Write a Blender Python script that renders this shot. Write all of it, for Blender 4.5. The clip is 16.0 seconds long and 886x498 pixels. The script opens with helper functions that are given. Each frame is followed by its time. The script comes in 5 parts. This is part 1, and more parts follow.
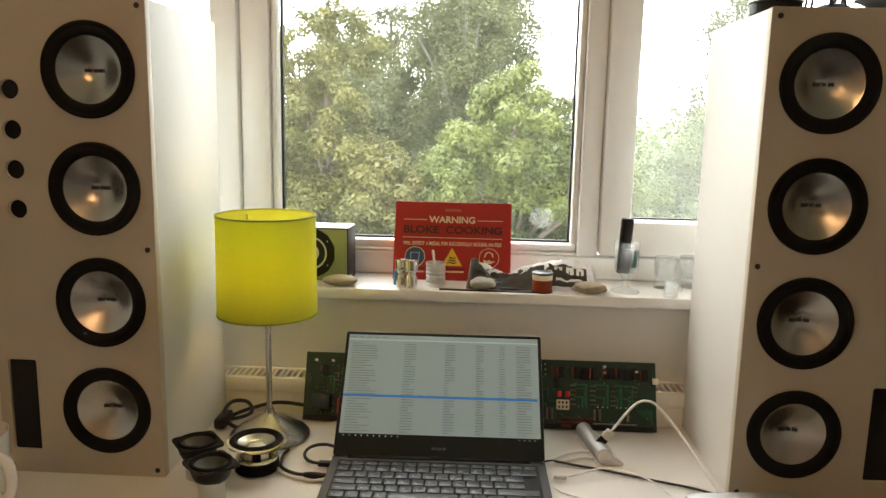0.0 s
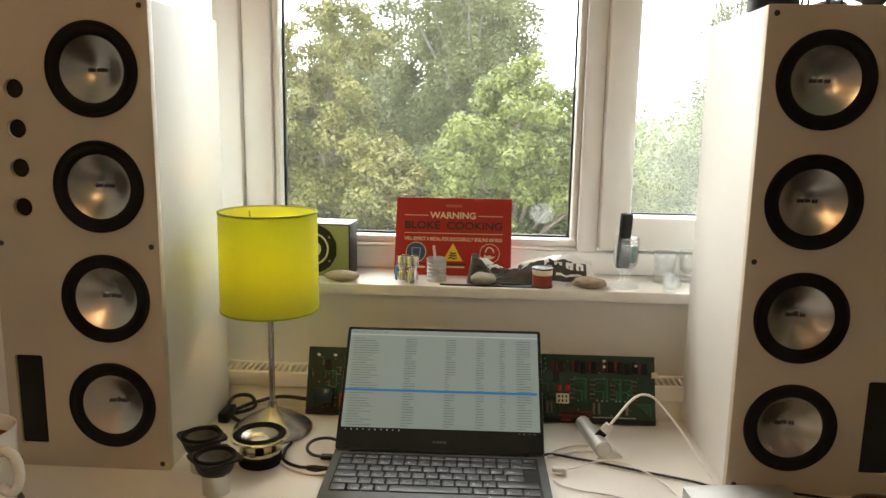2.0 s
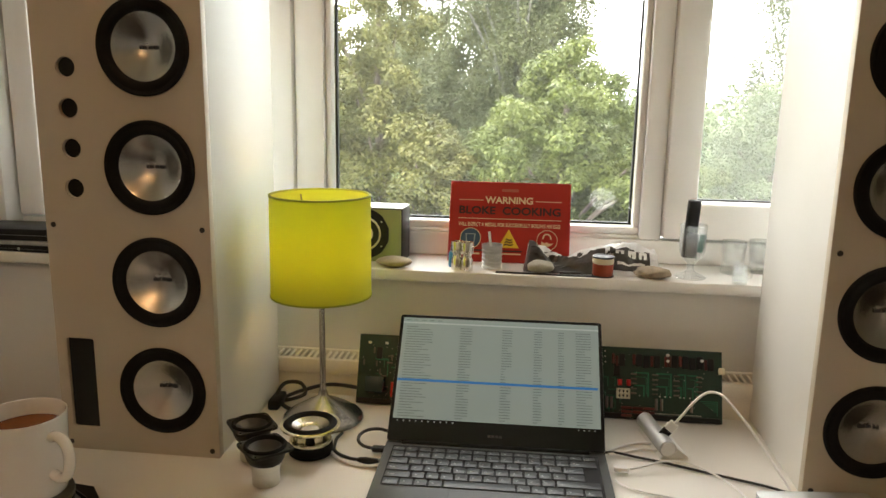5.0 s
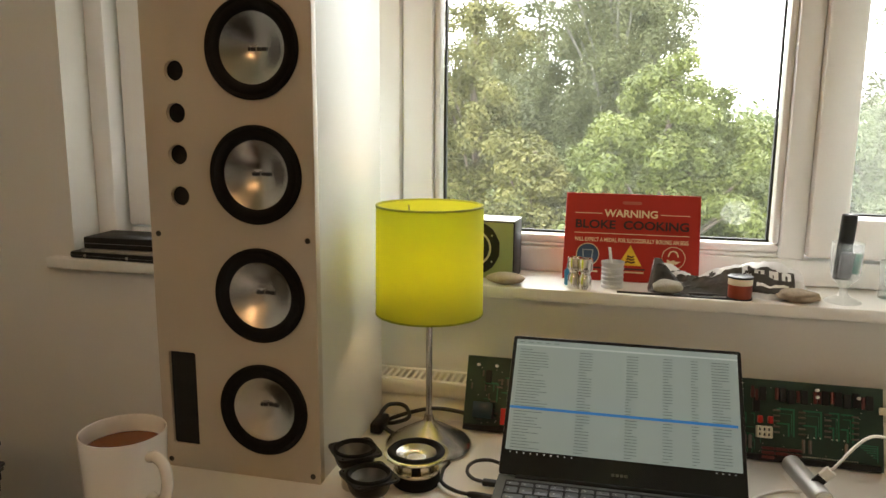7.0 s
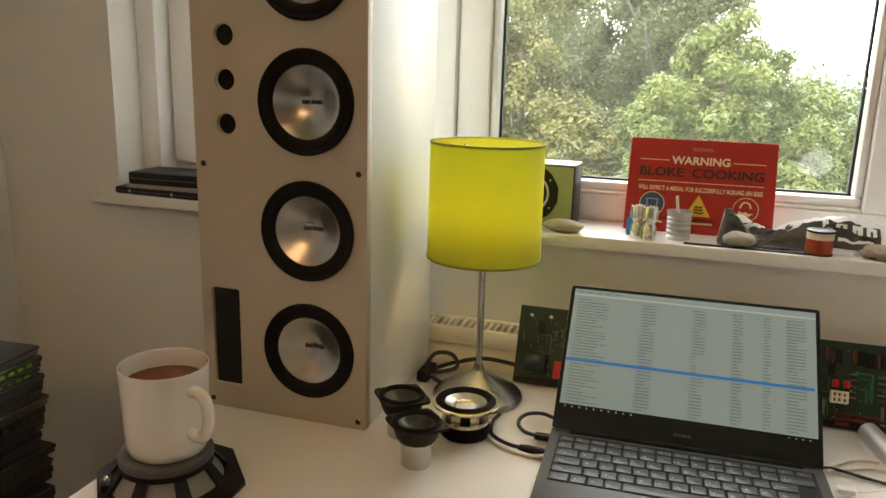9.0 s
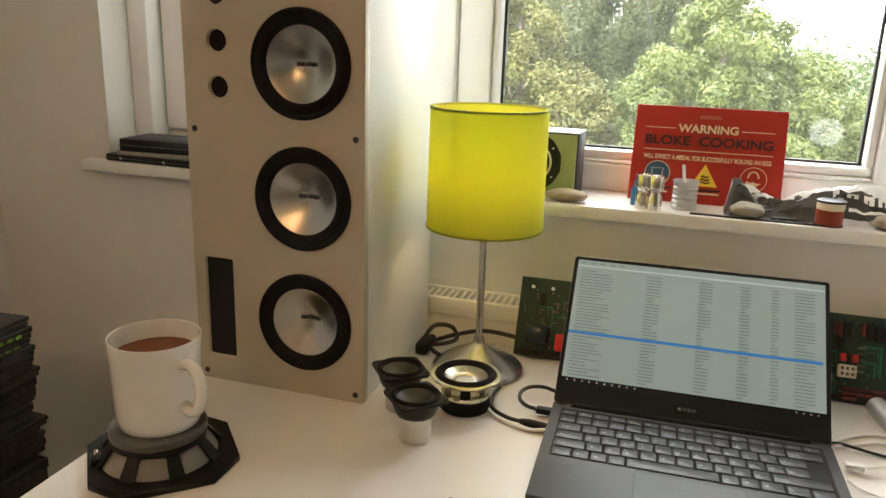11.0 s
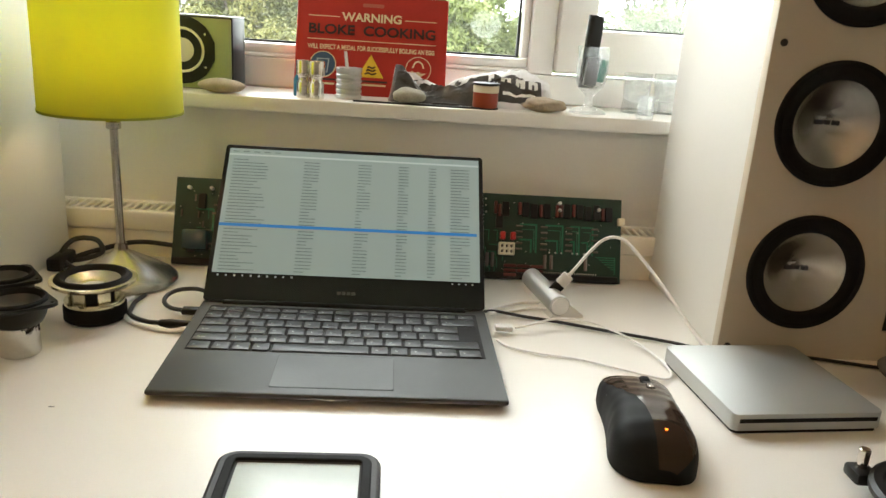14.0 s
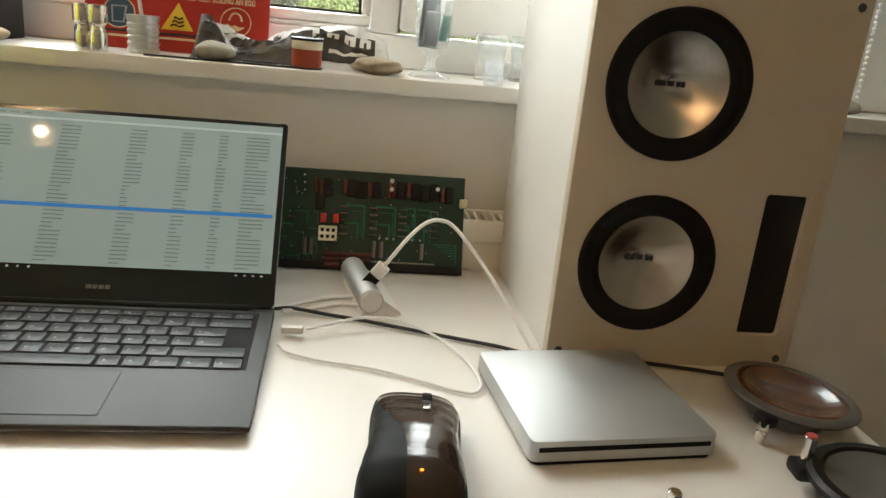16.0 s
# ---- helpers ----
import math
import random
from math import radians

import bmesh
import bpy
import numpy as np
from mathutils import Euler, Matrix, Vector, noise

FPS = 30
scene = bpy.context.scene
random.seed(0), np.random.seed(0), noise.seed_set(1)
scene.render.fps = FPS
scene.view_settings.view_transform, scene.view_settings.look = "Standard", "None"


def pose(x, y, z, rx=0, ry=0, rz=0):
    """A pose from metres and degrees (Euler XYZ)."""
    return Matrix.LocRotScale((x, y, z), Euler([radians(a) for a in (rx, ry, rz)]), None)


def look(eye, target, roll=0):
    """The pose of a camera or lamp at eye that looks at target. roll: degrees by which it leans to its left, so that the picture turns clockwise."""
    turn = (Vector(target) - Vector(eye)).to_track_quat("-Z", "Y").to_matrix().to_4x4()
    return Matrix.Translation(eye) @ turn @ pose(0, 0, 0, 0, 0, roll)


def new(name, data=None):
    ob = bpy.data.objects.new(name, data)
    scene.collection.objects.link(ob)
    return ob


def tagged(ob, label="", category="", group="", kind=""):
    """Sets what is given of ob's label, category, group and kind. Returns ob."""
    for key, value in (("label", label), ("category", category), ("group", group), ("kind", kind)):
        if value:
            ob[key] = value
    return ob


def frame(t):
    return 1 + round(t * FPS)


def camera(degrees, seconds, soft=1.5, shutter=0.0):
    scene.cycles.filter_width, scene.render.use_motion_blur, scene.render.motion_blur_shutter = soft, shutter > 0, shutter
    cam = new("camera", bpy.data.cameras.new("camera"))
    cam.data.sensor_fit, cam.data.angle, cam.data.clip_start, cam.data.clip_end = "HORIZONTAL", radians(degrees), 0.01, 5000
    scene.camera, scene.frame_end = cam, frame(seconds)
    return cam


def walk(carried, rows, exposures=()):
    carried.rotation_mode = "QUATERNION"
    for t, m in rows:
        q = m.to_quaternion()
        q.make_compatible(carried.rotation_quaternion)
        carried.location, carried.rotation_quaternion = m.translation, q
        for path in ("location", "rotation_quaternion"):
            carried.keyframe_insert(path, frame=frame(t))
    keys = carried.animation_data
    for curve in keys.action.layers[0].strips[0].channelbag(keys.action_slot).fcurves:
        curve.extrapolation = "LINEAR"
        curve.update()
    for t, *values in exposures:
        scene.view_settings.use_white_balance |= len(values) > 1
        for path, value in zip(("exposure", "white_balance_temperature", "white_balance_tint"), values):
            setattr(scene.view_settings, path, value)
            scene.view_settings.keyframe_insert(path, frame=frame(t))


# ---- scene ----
cam = camera(61.0, 16.0)
PATH = [
    (0, (0.019, -0.023, 1.232), (-0.082, 1.946, 0.894), 1.2),
    (0.5, (0.014, -0.031, 1.235), (-0.085, 1.939, 0.9), 1.6),
    (1, (0.021, -0.033, 1.239), (-0.085, 1.936, 0.906), 1.4),
    (1.5, (0.023, -0.037, 1.238), (-0.071, 1.933, 0.904), 1.3),
    (2, (0.025, -0.033, 1.238), (-0.086, 1.932, 0.882), 1.0),
    (2.5, (0.021, -0.022, 1.237), (-0.102, 1.939, 0.863), 1.0),
    (3, (0.016, -0.013, 1.236), (-0.094, 1.945, 0.844), 1.4),
    (3.5, (0.019, -0.005, 1.233), (-0.119, 1.95, 0.835), 0.9),
    (3.7, (0.014, -0.006, 1.233), (-0.12, 1.951, 0.842), 0.9),
    (5.8, (-0.006, 0.038, 1.225), (-0.363, 1.964, 0.821), 1.1),
    (6, (-0.013, 0.046, 1.22), (-0.405, 1.965, 0.817), 1.1),
    (6.5, (-0.029, 0.064, 1.215), (-0.464, 1.982, 0.85), 1.0),
    (7, (-0.04, 0.088, 1.211), (-0.512, 1.998, 0.856), 0.5),
    (7.5, (-0.052, 0.113, 1.209), (-0.592, 2.001, 0.833), 0.1),
    (8, (-0.059, 0.123, 1.19), (-0.625, 1.993, 0.763), 1.1),
    (8.5, (-0.067, 0.13, 1.181), (-0.634, 1.994, 0.729), 1.7),
    (9, (-0.071, 0.133, 1.174), (-0.64, 1.995, 0.715), 1.7),
    (11.3, (-0.082, 0.164, 1.159), (-0.634, 2.005, 0.606), 1.9),
    (11.5, (-0.079, 0.169, 1.153), (-0.617, 2.008, 0.581), 1.6),
    (12, (-0.063, 0.183, 1.124), (-0.486, 2.032, 0.489), 2.0),
    (12.5, (-0.034, 0.2, 1.104), (-0.29, 2.083, 0.479), 2.9),
    (13, (-0.009, 0.217, 1.084), (-0.117, 2.124, 0.49), 2.7),
    (13.5, (0.011, 0.221, 1.068), (0.02, 2.141, 0.511), 3.1),
    (14, (0.028, 0.221, 1.056), (0.129, 2.132, 0.477), 3.8),
    (14.5, (0.051, 0.227, 1.052), (0.209, 2.144, 0.504), 4.8),
    (15, (0.118, 0.264, 1.043), (0.283, 2.181, 0.497), 4.9),
    (15.5, (0.151, 0.303, 1.031), (0.336, 2.21, 0.459), 5.6),
    (16, (0.179, 0.347, 1.022), (0.438, 2.239, 0.426), 5.6),
]
walk(cam, [(t, look(eye, target, roll)) for t, eye, target, roll in PATH], [(0, 0.43, 6560, 10), (7, 0.41, 6580, 10), (9, 0.50, 6520, 10), (11.5, 0.80, 6340, 10), (13, 0.84, 6220, 7), (15, 0.73, 6290, 6), (16, 0.66, 6290, 6)])

# ---- world, daylight and exposure ----
world = bpy.data.worlds.new("overcast_sky")
scene.world = world
world.use_nodes = True
wn = world.node_tree
bgn = wn.nodes["Background"]
sky = wn.nodes.new("ShaderNodeTexSky")
sky.sky_type = "NISHITA"
sky.sun_disc = False
sky.sun_elevation = radians(40)
sky.sun_rotation = radians(-52)
haze = wn.nodes.new("ShaderNodeMix")
haze.data_type = "RGBA"
haze.inputs[0].default_value = 0.86
haze.inputs[7].default_value = (65.0, 66.0, 63.5, 1)
wn.links.new(sky.outputs[0], haze.inputs[6])
wn.links.new(haze.outputs[2], bgn.inputs[0])
bgn.inputs[1].default_value = 0.15

sun_data = bpy.data.lights.new("sun", "SUN")
sun_data.energy = 1.5
sun_data.angle = radians(28)
sun_data.color = (1.0, 0.96, 0.9)
sun = new("sun", sun_data)
sun.matrix_world = look((-12.1, 9.4, 20), (0, 0, 7.2))


# ---- materials ----
def nodes_of(name):
    m = bpy.data.materials.new(name)
    m.use_nodes = True
    return m, m.node_tree.nodes, m.node_tree.links, m.node_tree.nodes["Principled BSDF"]


def surface(name, col, rough=0.5, metal=0.0, var=0.1, scale=18.0, fine=350.0, bump=0.05, spec=0.5, coat=0.0, per_piece=0.0, stretch=(1, 1, 1), aniso=0.0, stain=None, stain_at=0.62):
    """A procedural surface: colour broken up at two scales, uneven gloss, fine relief."""
    m, n, l, p = nodes_of(name)
    tc = n.new("ShaderNodeTexCoord")
    mp = n.new("ShaderNodeMapping")
    mp.inputs["Scale"].default_value = stretch
    l.new(tc.outputs["Object"], mp.inputs[0])
    big, small = n.new("ShaderNodeTexNoise"), n.new("ShaderNodeTexNoise")
    for node, s, d in ((big, scale, 4), (small, fine, 2)):
        node.inputs["Scale"].default_value = s
        node.inputs["Detail"].default_value = d
        l.new(mp.outputs[0], node.inputs["Vector"])
    ramp = n.new("ShaderNodeMapRange")
    ramp.inputs[1].default_value, ramp.inputs[2].default_value = 0.25, 0.75
    ramp.inputs[3].default_value, ramp.inputs[4].default_value = 1.0 - var, 1.0 + var * 0.5
    mixn = n.new("ShaderNodeMath")
    mixn.operation = "MULTIPLY_ADD"
    mixn.inputs[1].default_value = 0.35
    l.new(small.outputs["Fac"], mixn.inputs[0])
    half = n.new("ShaderNodeMath")
    half.operation = "MULTIPLY"
    half.inputs[1].default_value = 0.65
    l.new(big.outputs["Fac"], half.inputs[0])
    l.new(half.outputs[0], mixn.inputs[2])
    l.new(mixn.outputs[0], ramp.inputs[0])
    tint = n.new("ShaderNodeMix")
    tint.data_type, tint.blend_type = "RGBA", "MULTIPLY"
    tint.inputs[0].default_value = 1.0
    tint.inputs[6].default_value = (*col, 1)
    l.new(ramp.outputs[0], tint.inputs[7])
    out = tint.outputs[2]
    if stain:
        st = n.new("ShaderNodeTexNoise")
        st.inputs["Scale"].default_value, st.inputs["Detail"].default_value = scale * 0.3, 6
        l.new(tc.outputs["Object"], st.inputs["Vector"])
        cut = n.new("ShaderNodeMapRange")
        cut.inputs[1].default_value, cut.inputs[2].default_value = stain_at, stain_at + 0.15
        l.new(st.outputs["Fac"], cut.inputs[0])
        sm = n.new("ShaderNodeMix")
        sm.data_type = "RGBA"
        l.new(cut.outputs[0], sm.inputs[0])
        l.new(out, sm.inputs[6])
        sm.inputs[7].default_value = (*stain, 1)
        out = sm.outputs[2]
    if per_piece:
        info, hsv, mr = n.new("ShaderNodeObjectInfo"), n.new("ShaderNodeHueSaturation"), n.new("ShaderNodeMapRange")
        mr.inputs[3].default_value, mr.inputs[4].default_value = 1 - per_piece, 1 + per_piece
        l.new(info.outputs["Random"], mr.inputs[0])
        l.new(mr.outputs[0], hsv.inputs["Value"])
        l.new(out, hsv.inputs["Color"])
        out = hsv.outputs[0]
    l.new(out, p.inputs["Base Color"])
    rr = n.new("ShaderNodeMapRange")
    rr.inputs[3].default_value, rr.inputs[4].default_value = max(0.02, rough * 0.85), min(1, rough * 1.2)
    l.new(big.outputs["Fac"], rr.inputs[0])
    l.new(rr.outputs[0], p.inputs["Roughness"])
    p.inputs["Metallic"].default_value = metal
    p.inputs["Specular IOR Level"].default_value = spec
    p.inputs["Coat Weight"].default_value = coat
    p.inputs["Coat Roughness"].default_value = 0.08
    if aniso:
        p.inputs["Anisotropic"].default_value = aniso
        tg = n.new("ShaderNodeTangent")
        tg.direction_type, tg.axis = "RADIAL", "Z"
        l.new(tg.outputs[0], p.inputs["Tangent"])
    if bump:
        b = n.new("ShaderNodeBump")
        b.inputs["Strength"].default_value = bump
        b.inputs["Distance"].default_value = 0.001
        l.new(small.outputs["Fac"], b.inputs["Height"])
        l.new(b.outputs[0], p.inputs["Normal"])
    return m


def glowing(name, col, strength):
    m, n, l, p = nodes_of(name)
    p.inputs["Base Color"].default_value = (*[c * 0.3 for c in col], 1)
    p.inputs["Emission Color"].default_value = (*col, 1)
    p.inputs["Emission Strength"].default_value = strength
    return m


def translucent(name, col, share=0.5, rough=0.8, weave=900.0, alpha=1.0):
    """Thin cloth, film or leaf that lets light through."""
    m, n, l, p = nodes_of(name)
    p.inputs["Base Color"].default_value = (*col, 1)
    p.inputs["Roughness"].default_value = rough
    tr, mx = n.new("ShaderNodeBsdfTranslucent"), n.new("ShaderNodeMixShader")
    tr.inputs[0].default_value = (*col, 1)
    tc, nz = n.new("ShaderNodeTexCoord"), n.new("ShaderNodeTexNoise")
    nz.inputs["Scale"].default_value = weave
    l.new(tc.outputs["Object"], nz.inputs["Vector"])
    b = n.new("ShaderNodeBump")
    b.inputs["Strength"].default_value, b.inputs["Distance"].default_value = 0.25, 0.0006
    l.new(nz.outputs["Fac"], b.inputs["Height"])
    l.new(b.outputs[0], p.inputs["Normal"])
    mx.inputs[0].default_value = share
    l.new(p.outputs[0], mx.inputs[1])
    l.new(tr.outputs[0], mx.inputs[2])
    end = mx
    if alpha < 1:
        tp, m2 = n.new("ShaderNodeBsdfTransparent"), n.new("ShaderNodeMixShader")
        m2.inputs[0].default_value = alpha
        l.new(tp.outputs[0], m2.inputs[1])
        l.new(mx.outputs[0], m2.inputs[2])
        end = m2
    l.new(end.outputs[0], n["Material Output"].inputs[0])
    return m


def dusty(name, veil):
    """A thin pane; its daylit veil is part dust, part stand-in for glare and haze."""
    m, n, l, p = nodes_of(name)
    n.remove(p)
    tp, tr, gl, fr_ = n.new("ShaderNodeBsdfTransparent"), n.new("ShaderNodeBsdfTranslucent"), n.new("ShaderNodeBsdfGlossy"), n.new("ShaderNodeFresnel")
    gl.inputs["Roughness"].default_value = 0.01
    fr_.inputs[0].default_value = 1.25
    tr.inputs[0].default_value = (0.8, 0.82, 0.8, 1)
    tc, nz, mr = n.new("ShaderNodeTexCoord"), n.new("ShaderNodeTexNoise"), n.new("ShaderNodeMapRange")
    nz.inputs["Scale"].default_value, nz.inputs["Detail"].default_value = 5.0, 5
    l.new(tc.outputs["Object"], nz.inputs["Vector"])
    l.new(nz.outputs["Fac"], mr.inputs[0])
    mr.inputs[3].default_value, mr.inputs[4].default_value = veil * 0.5, veil * 1.5
    a, b = n.new("ShaderNodeMixShader"), n.new("ShaderNodeMixShader")
    l.new(mr.outputs[0], a.inputs[0])
    l.new(tp.outputs[0], a.inputs[1])
    l.new(tr.outputs[0], a.inputs[2])
    l.new(fr_.outputs[0], b.inputs[0])
    l.new(a.outputs[0], b.inputs[1])
    l.new(gl.outputs[0], b.inputs[2])
    l.new(b.outputs[0], n["Material Output"].inputs[0])
    return m


def thin_glass(name):
    """Clear blown glass: see-through walls, bright glossy edges, an added whitish veil to read lighter."""
    m, n, l, p = nodes_of(name)
    n.remove(p)
    tp, tr, gl, lw = n.new("ShaderNodeBsdfTransparent"), n.new("ShaderNodeBsdfTranslucent"), n.new("ShaderNodeBsdfGlossy"), n.new("ShaderNodeLayerWeight")
    cube = n.new("ShaderNodeMath")
    cube.operation, cube.inputs[1].default_value = "POWER", 2.2
    lw.inputs[0].default_value = 0.4
    l.new(lw.outputs["Facing"], cube.inputs[0])
    tp.inputs[0].default_value = (0.985, 0.992, 0.99, 1)
    tr.inputs[0].default_value = (0.85, 0.87, 0.86, 1)
    gl.inputs["Roughness"].default_value = 0.03
    tc, nz, mr = n.new("ShaderNodeTexCoord"), n.new("ShaderNodeTexNoise"), n.new("ShaderNodeMapRange")
    nz.inputs["Scale"].default_value, nz.inputs["Detail"].default_value = 90.0, 3
    l.new(tc.outputs["Object"], nz.inputs["Vector"])
    l.new(nz.outputs["Fac"], mr.inputs[0])
    mr.inputs[1].default_value, mr.inputs[2].default_value, mr.inputs[3].default_value, mr.inputs[4].default_value = 0.3, 0.75, 0.05, 0.26
    a, b = n.new("ShaderNodeMixShader"), n.new("ShaderNodeMixShader")
    l.new(mr.outputs[0], a.inputs[0])
    l.new(tp.outputs[0], a.inputs[1])
    l.new(tr.outputs[0], a.inputs[2])
    l.new(cube.outputs[0], b.inputs[0])
    l.new(a.outputs[0], b.inputs[1])
    l.new(gl.outputs[0], b.inputs[2])
    l.new(b.outputs[0], n["Material Output"].inputs[0])
    return m


def leafy(name, dark, light):
    m, n, l, p = nodes_of(name)
    geo, ramp = n.new("ShaderNodeNewGeometry"), n.new("ShaderNodeValToRGB")
    ramp.color_ramp.elements[0].color = (*dark, 1)
    ramp.color_ramp.elements[1].color = (*light, 1)
    tc, nz, ad = n.new("ShaderNodeTexCoord"), n.new("ShaderNodeTexNoise"), n.new("ShaderNodeMath")
    nz.inputs["Scale"].default_value, nz.inputs["Detail"].default_value = 1.6, 3
    l.new(tc.outputs["Object"], nz.inputs["Vector"])
    ad.operation = "MULTIPLY_ADD"
    ad.inputs[1].default_value = 0.5
    l.new(geo.outputs["Random Per Island"], ad.inputs[0])
    sc = n.new("ShaderNodeMapRange")
    sc.inputs[1].default_value, sc.inputs[2].default_value, sc.inputs[3].default_value, sc.inputs[4].default_value = 0.3, 0.7, 0.0, 0.5
    l.new(nz.outputs["Fac"], sc.inputs[0])
    l.new(sc.outputs[0], ad.inputs[2])
    l.new(ad.outputs[0], ramp.inputs[0])
    l.new(ramp.outputs[0], p.inputs["Base Color"])
    p.inputs["Roughness"].default_value = 0.55
    tr, mx = n.new("ShaderNodeBsdfTranslucent"), n.new("ShaderNodeMixShader")
    l.new(ramp.outputs[0], tr.inputs[0])
    mx.inputs[0].default_value = 0.3
    l.new(p.outputs[0], mx.inputs[1])
    l.new(tr.outputs[0], mx.inputs[2])
    l.new(mx.outputs[0], n["Material Output"].inputs[0])
    return m


WALL = surface("wall_paint", (0.76, 0.745, 0.70), 0.85, var=0.05, scale=3, fine=260, bump=0.12)
CEIL = surface("ceiling_paint", (0.8, 0.79, 0.76), 0.9, var=0.04, scale=2, bump=0.1)
CARPET = surface("carpet", (0.065, 0.050, 0.042), 0.95, var=0.3, scale=8, fine=600, bump=0.6)
UPVC = surface("white_upvc", (0.86, 0.86, 0.845), 0.3, var=0.04, scale=6, bump=0.02)
SILLP = surface("sill_paint", (0.82, 0.81, 0.78), 0.4, var=0.06, scale=7, bump=0.06)
SEALW = surface("grey_seal", (0.42, 0.42, 0.41), 0.6)
GASKET = surface("black_gasket", (0.015, 0.015, 0.015), 0.7)
RADW = surface("radiator_enamel", (0.83, 0.79, 0.70), 0.4, var=0.06, scale=9)
DESK = surface("desk_laminate", (0.80, 0.775, 0.73), 0.33, var=0.05, scale=5, fine=500, bump=0.03)
CABW = surface("cabinet_white", (0.75, 0.74, 0.70), 0.45, var=0.04, scale=6, fine=420, bump=0.05)
# baffle beige, deepened to carry the dim warm light on the fronts
BAFFLE = surface("baffle_tan", (0.505, 0.438, 0.340), 0.5, var=0.05, scale=5, fine=450, bump=0.06)
RUBBER = surface("black_rubber", (0.010, 0.010, 0.011), 0.7, var=0.2, scale=30, spec=0.15)
# near black: foam ports, the key deck and the radiator's shaded inside
FOAM_SHADE = surface("black_foam_shade", (0.008, 0.008, 0.009), 0.95, var=0.3, fine=900, bump=0.5)
CONE = surface("brushed_aluminium_cone", (0.48, 0.455, 0.425), 0.25, metal=1.0, var=0.14, scale=60, fine=420, bump=0.06, aniso=0.88)
BUMPER = surface("dark_grey_rubber", (0.035, 0.034, 0.036), 0.55, var=0.15, spec=0.3)
PANEL = surface("pale_silver_panel", (0.44, 0.47, 0.44), 0.4, metal=0.1, var=0.05, scale=20)
BRUSHSIL = surface("brushed_silver_case", (0.53, 0.54, 0.53), 0.55, metal=1.0, var=0.06, scale=12, fine=700, bump=0.05)
LOGO = surface("dark_print", (0.03, 0.03, 0.035), 0.6)
SCREW = surface("dark_screw", (0.02, 0.018, 0.016), 0.5)
CHROME = surface("chrome", (0.8, 0.78, 0.74), 0.12, metal=1.0, var=0.05)
BRUSHED = surface("brushed_nickel", (0.52, 0.49, 0.45), 0.24, metal=1.0, var=0.08, aniso=0.6, stretch=(1, 1, 12))
STEEL = surface("zinc_steel", (0.60, 0.60, 0.56), 0.07, metal=1.0, var=0.12)
BRASSY = surface("yellow_chromate", (0.74, 0.70, 0.54), 0.22, metal=1.0, var=0.12)
ALU = surface("matt_aluminium", (0.58, 0.58, 0.57), 0.52, metal=1.0, var=0.04, fine=900, bump=0.04)
SLATE = surface("laptop_soft_touch", (0.040, 0.042, 0.041), 0.5, var=0.25, scale=16, fine=900, bump=0.08, stain=(0.066, 0.069, 0.067), stain_at=0.54)
KEYM = surface("key_plastic", (0.030, 0.032, 0.033), 0.42, var=0.1, per_piece=0.12)
KEYL = surface("key_legend", (0.30, 0.31, 0.31), 0.6)
BEZEL = surface("glossy_black", (0.008, 0.008, 0.009), 0.12, var=0.1)
BLACKP = surface("black_plastic", (0.007, 0.007, 0.007), 0.45, var=0.2, spec=0.3)
CABLEB = surface("black_cable", (0.012, 0.012, 0.012), 0.45)
CABLEW = surface("white_cable", (0.85, 0.84, 0.83), 0.35)
WHITEP = surface("white_plastic", (0.8, 0.8, 0.78), 0.35)
GREYP = surface("grey_plastic", (0.13, 0.13, 0.14), 0.45, var=0.1)
SILVERP = surface("silver_paint", (0.42, 0.44, 0.43), 0.45, metal=0.3, var=0.06)
CERAMIC = surface("white_ceramic", (0.82, 0.79, 0.74), 0.12, var=0.03, coat=0.3)
TEA = surface("milky_tea", (0.16, 0.040, 0.008), 0.08, var=0.06)
MOUSEB = surface("mouse_gloss", (0.036, 0.023, 0.017), 0.15, var=0.1, spec=0.4, coat=0.25)
MOUSES = surface("mouse_side", (0.005, 0.005, 0.005), 0.6, var=0.15, spec=0.15)
PCB = surface("circuit_board", (0.006, 0.034, 0.020), 0.5, var=0.45, scale=60, fine=500, bump=0.15)
TRACE = surface("board_trace", (0.012, 0.15, 0.075), 0.35, var=0.2)
SOLDER = surface("solder", (0.6, 0.58, 0.52), 0.35, metal=0.8)
CREAM = surface("cream_nylon", (0.72, 0.66, 0.5), 0.5)
REDP = surface("red_plastic", (0.5, 0.015, 0.015), 0.35)
RESIST = surface("resistor_body", (0.13, 0.10, 0.08), 0.5, per_piece=0.5)
BLUEP = surface("blue_transformer", (0.014, 0.035, 0.045), 0.2, var=0.3)
SIGNR = surface("sign_red", (0.40, 0.026, 0.018), 0.55, var=0.16, scale=14, bump=0.05, spec=0.25)
SIGNT = surface("sign_cream_ink", (0.75, 0.62, 0.38), 0.6, var=0.1)
SIGNK = surface("sign_dark_ink", (0.04, 0.010, 0.010), 0.6, var=0.1)
SIGNY = surface("sign_yellow_ink", (0.75, 0.50, 0.03), 0.6, var=0.1)
SIGNB = surface("sign_blue_ink", (0.03, 0.07, 0.14), 0.6, var=0.1)
PEBBLE = surface("pale_pebble", (0.42, 0.35, 0.25), 0.75, var=0.3, scale=60, fine=500, bump=0.3)
PEBBLE2 = surface("grey_pebble", (0.38, 0.36, 0.3), 0.75, var=0.35, scale=50, fine=400, bump=0.3)
GREENBOX = surface("box_green", (0.33, 0.38, 0.17), 0.45, var=0.1)
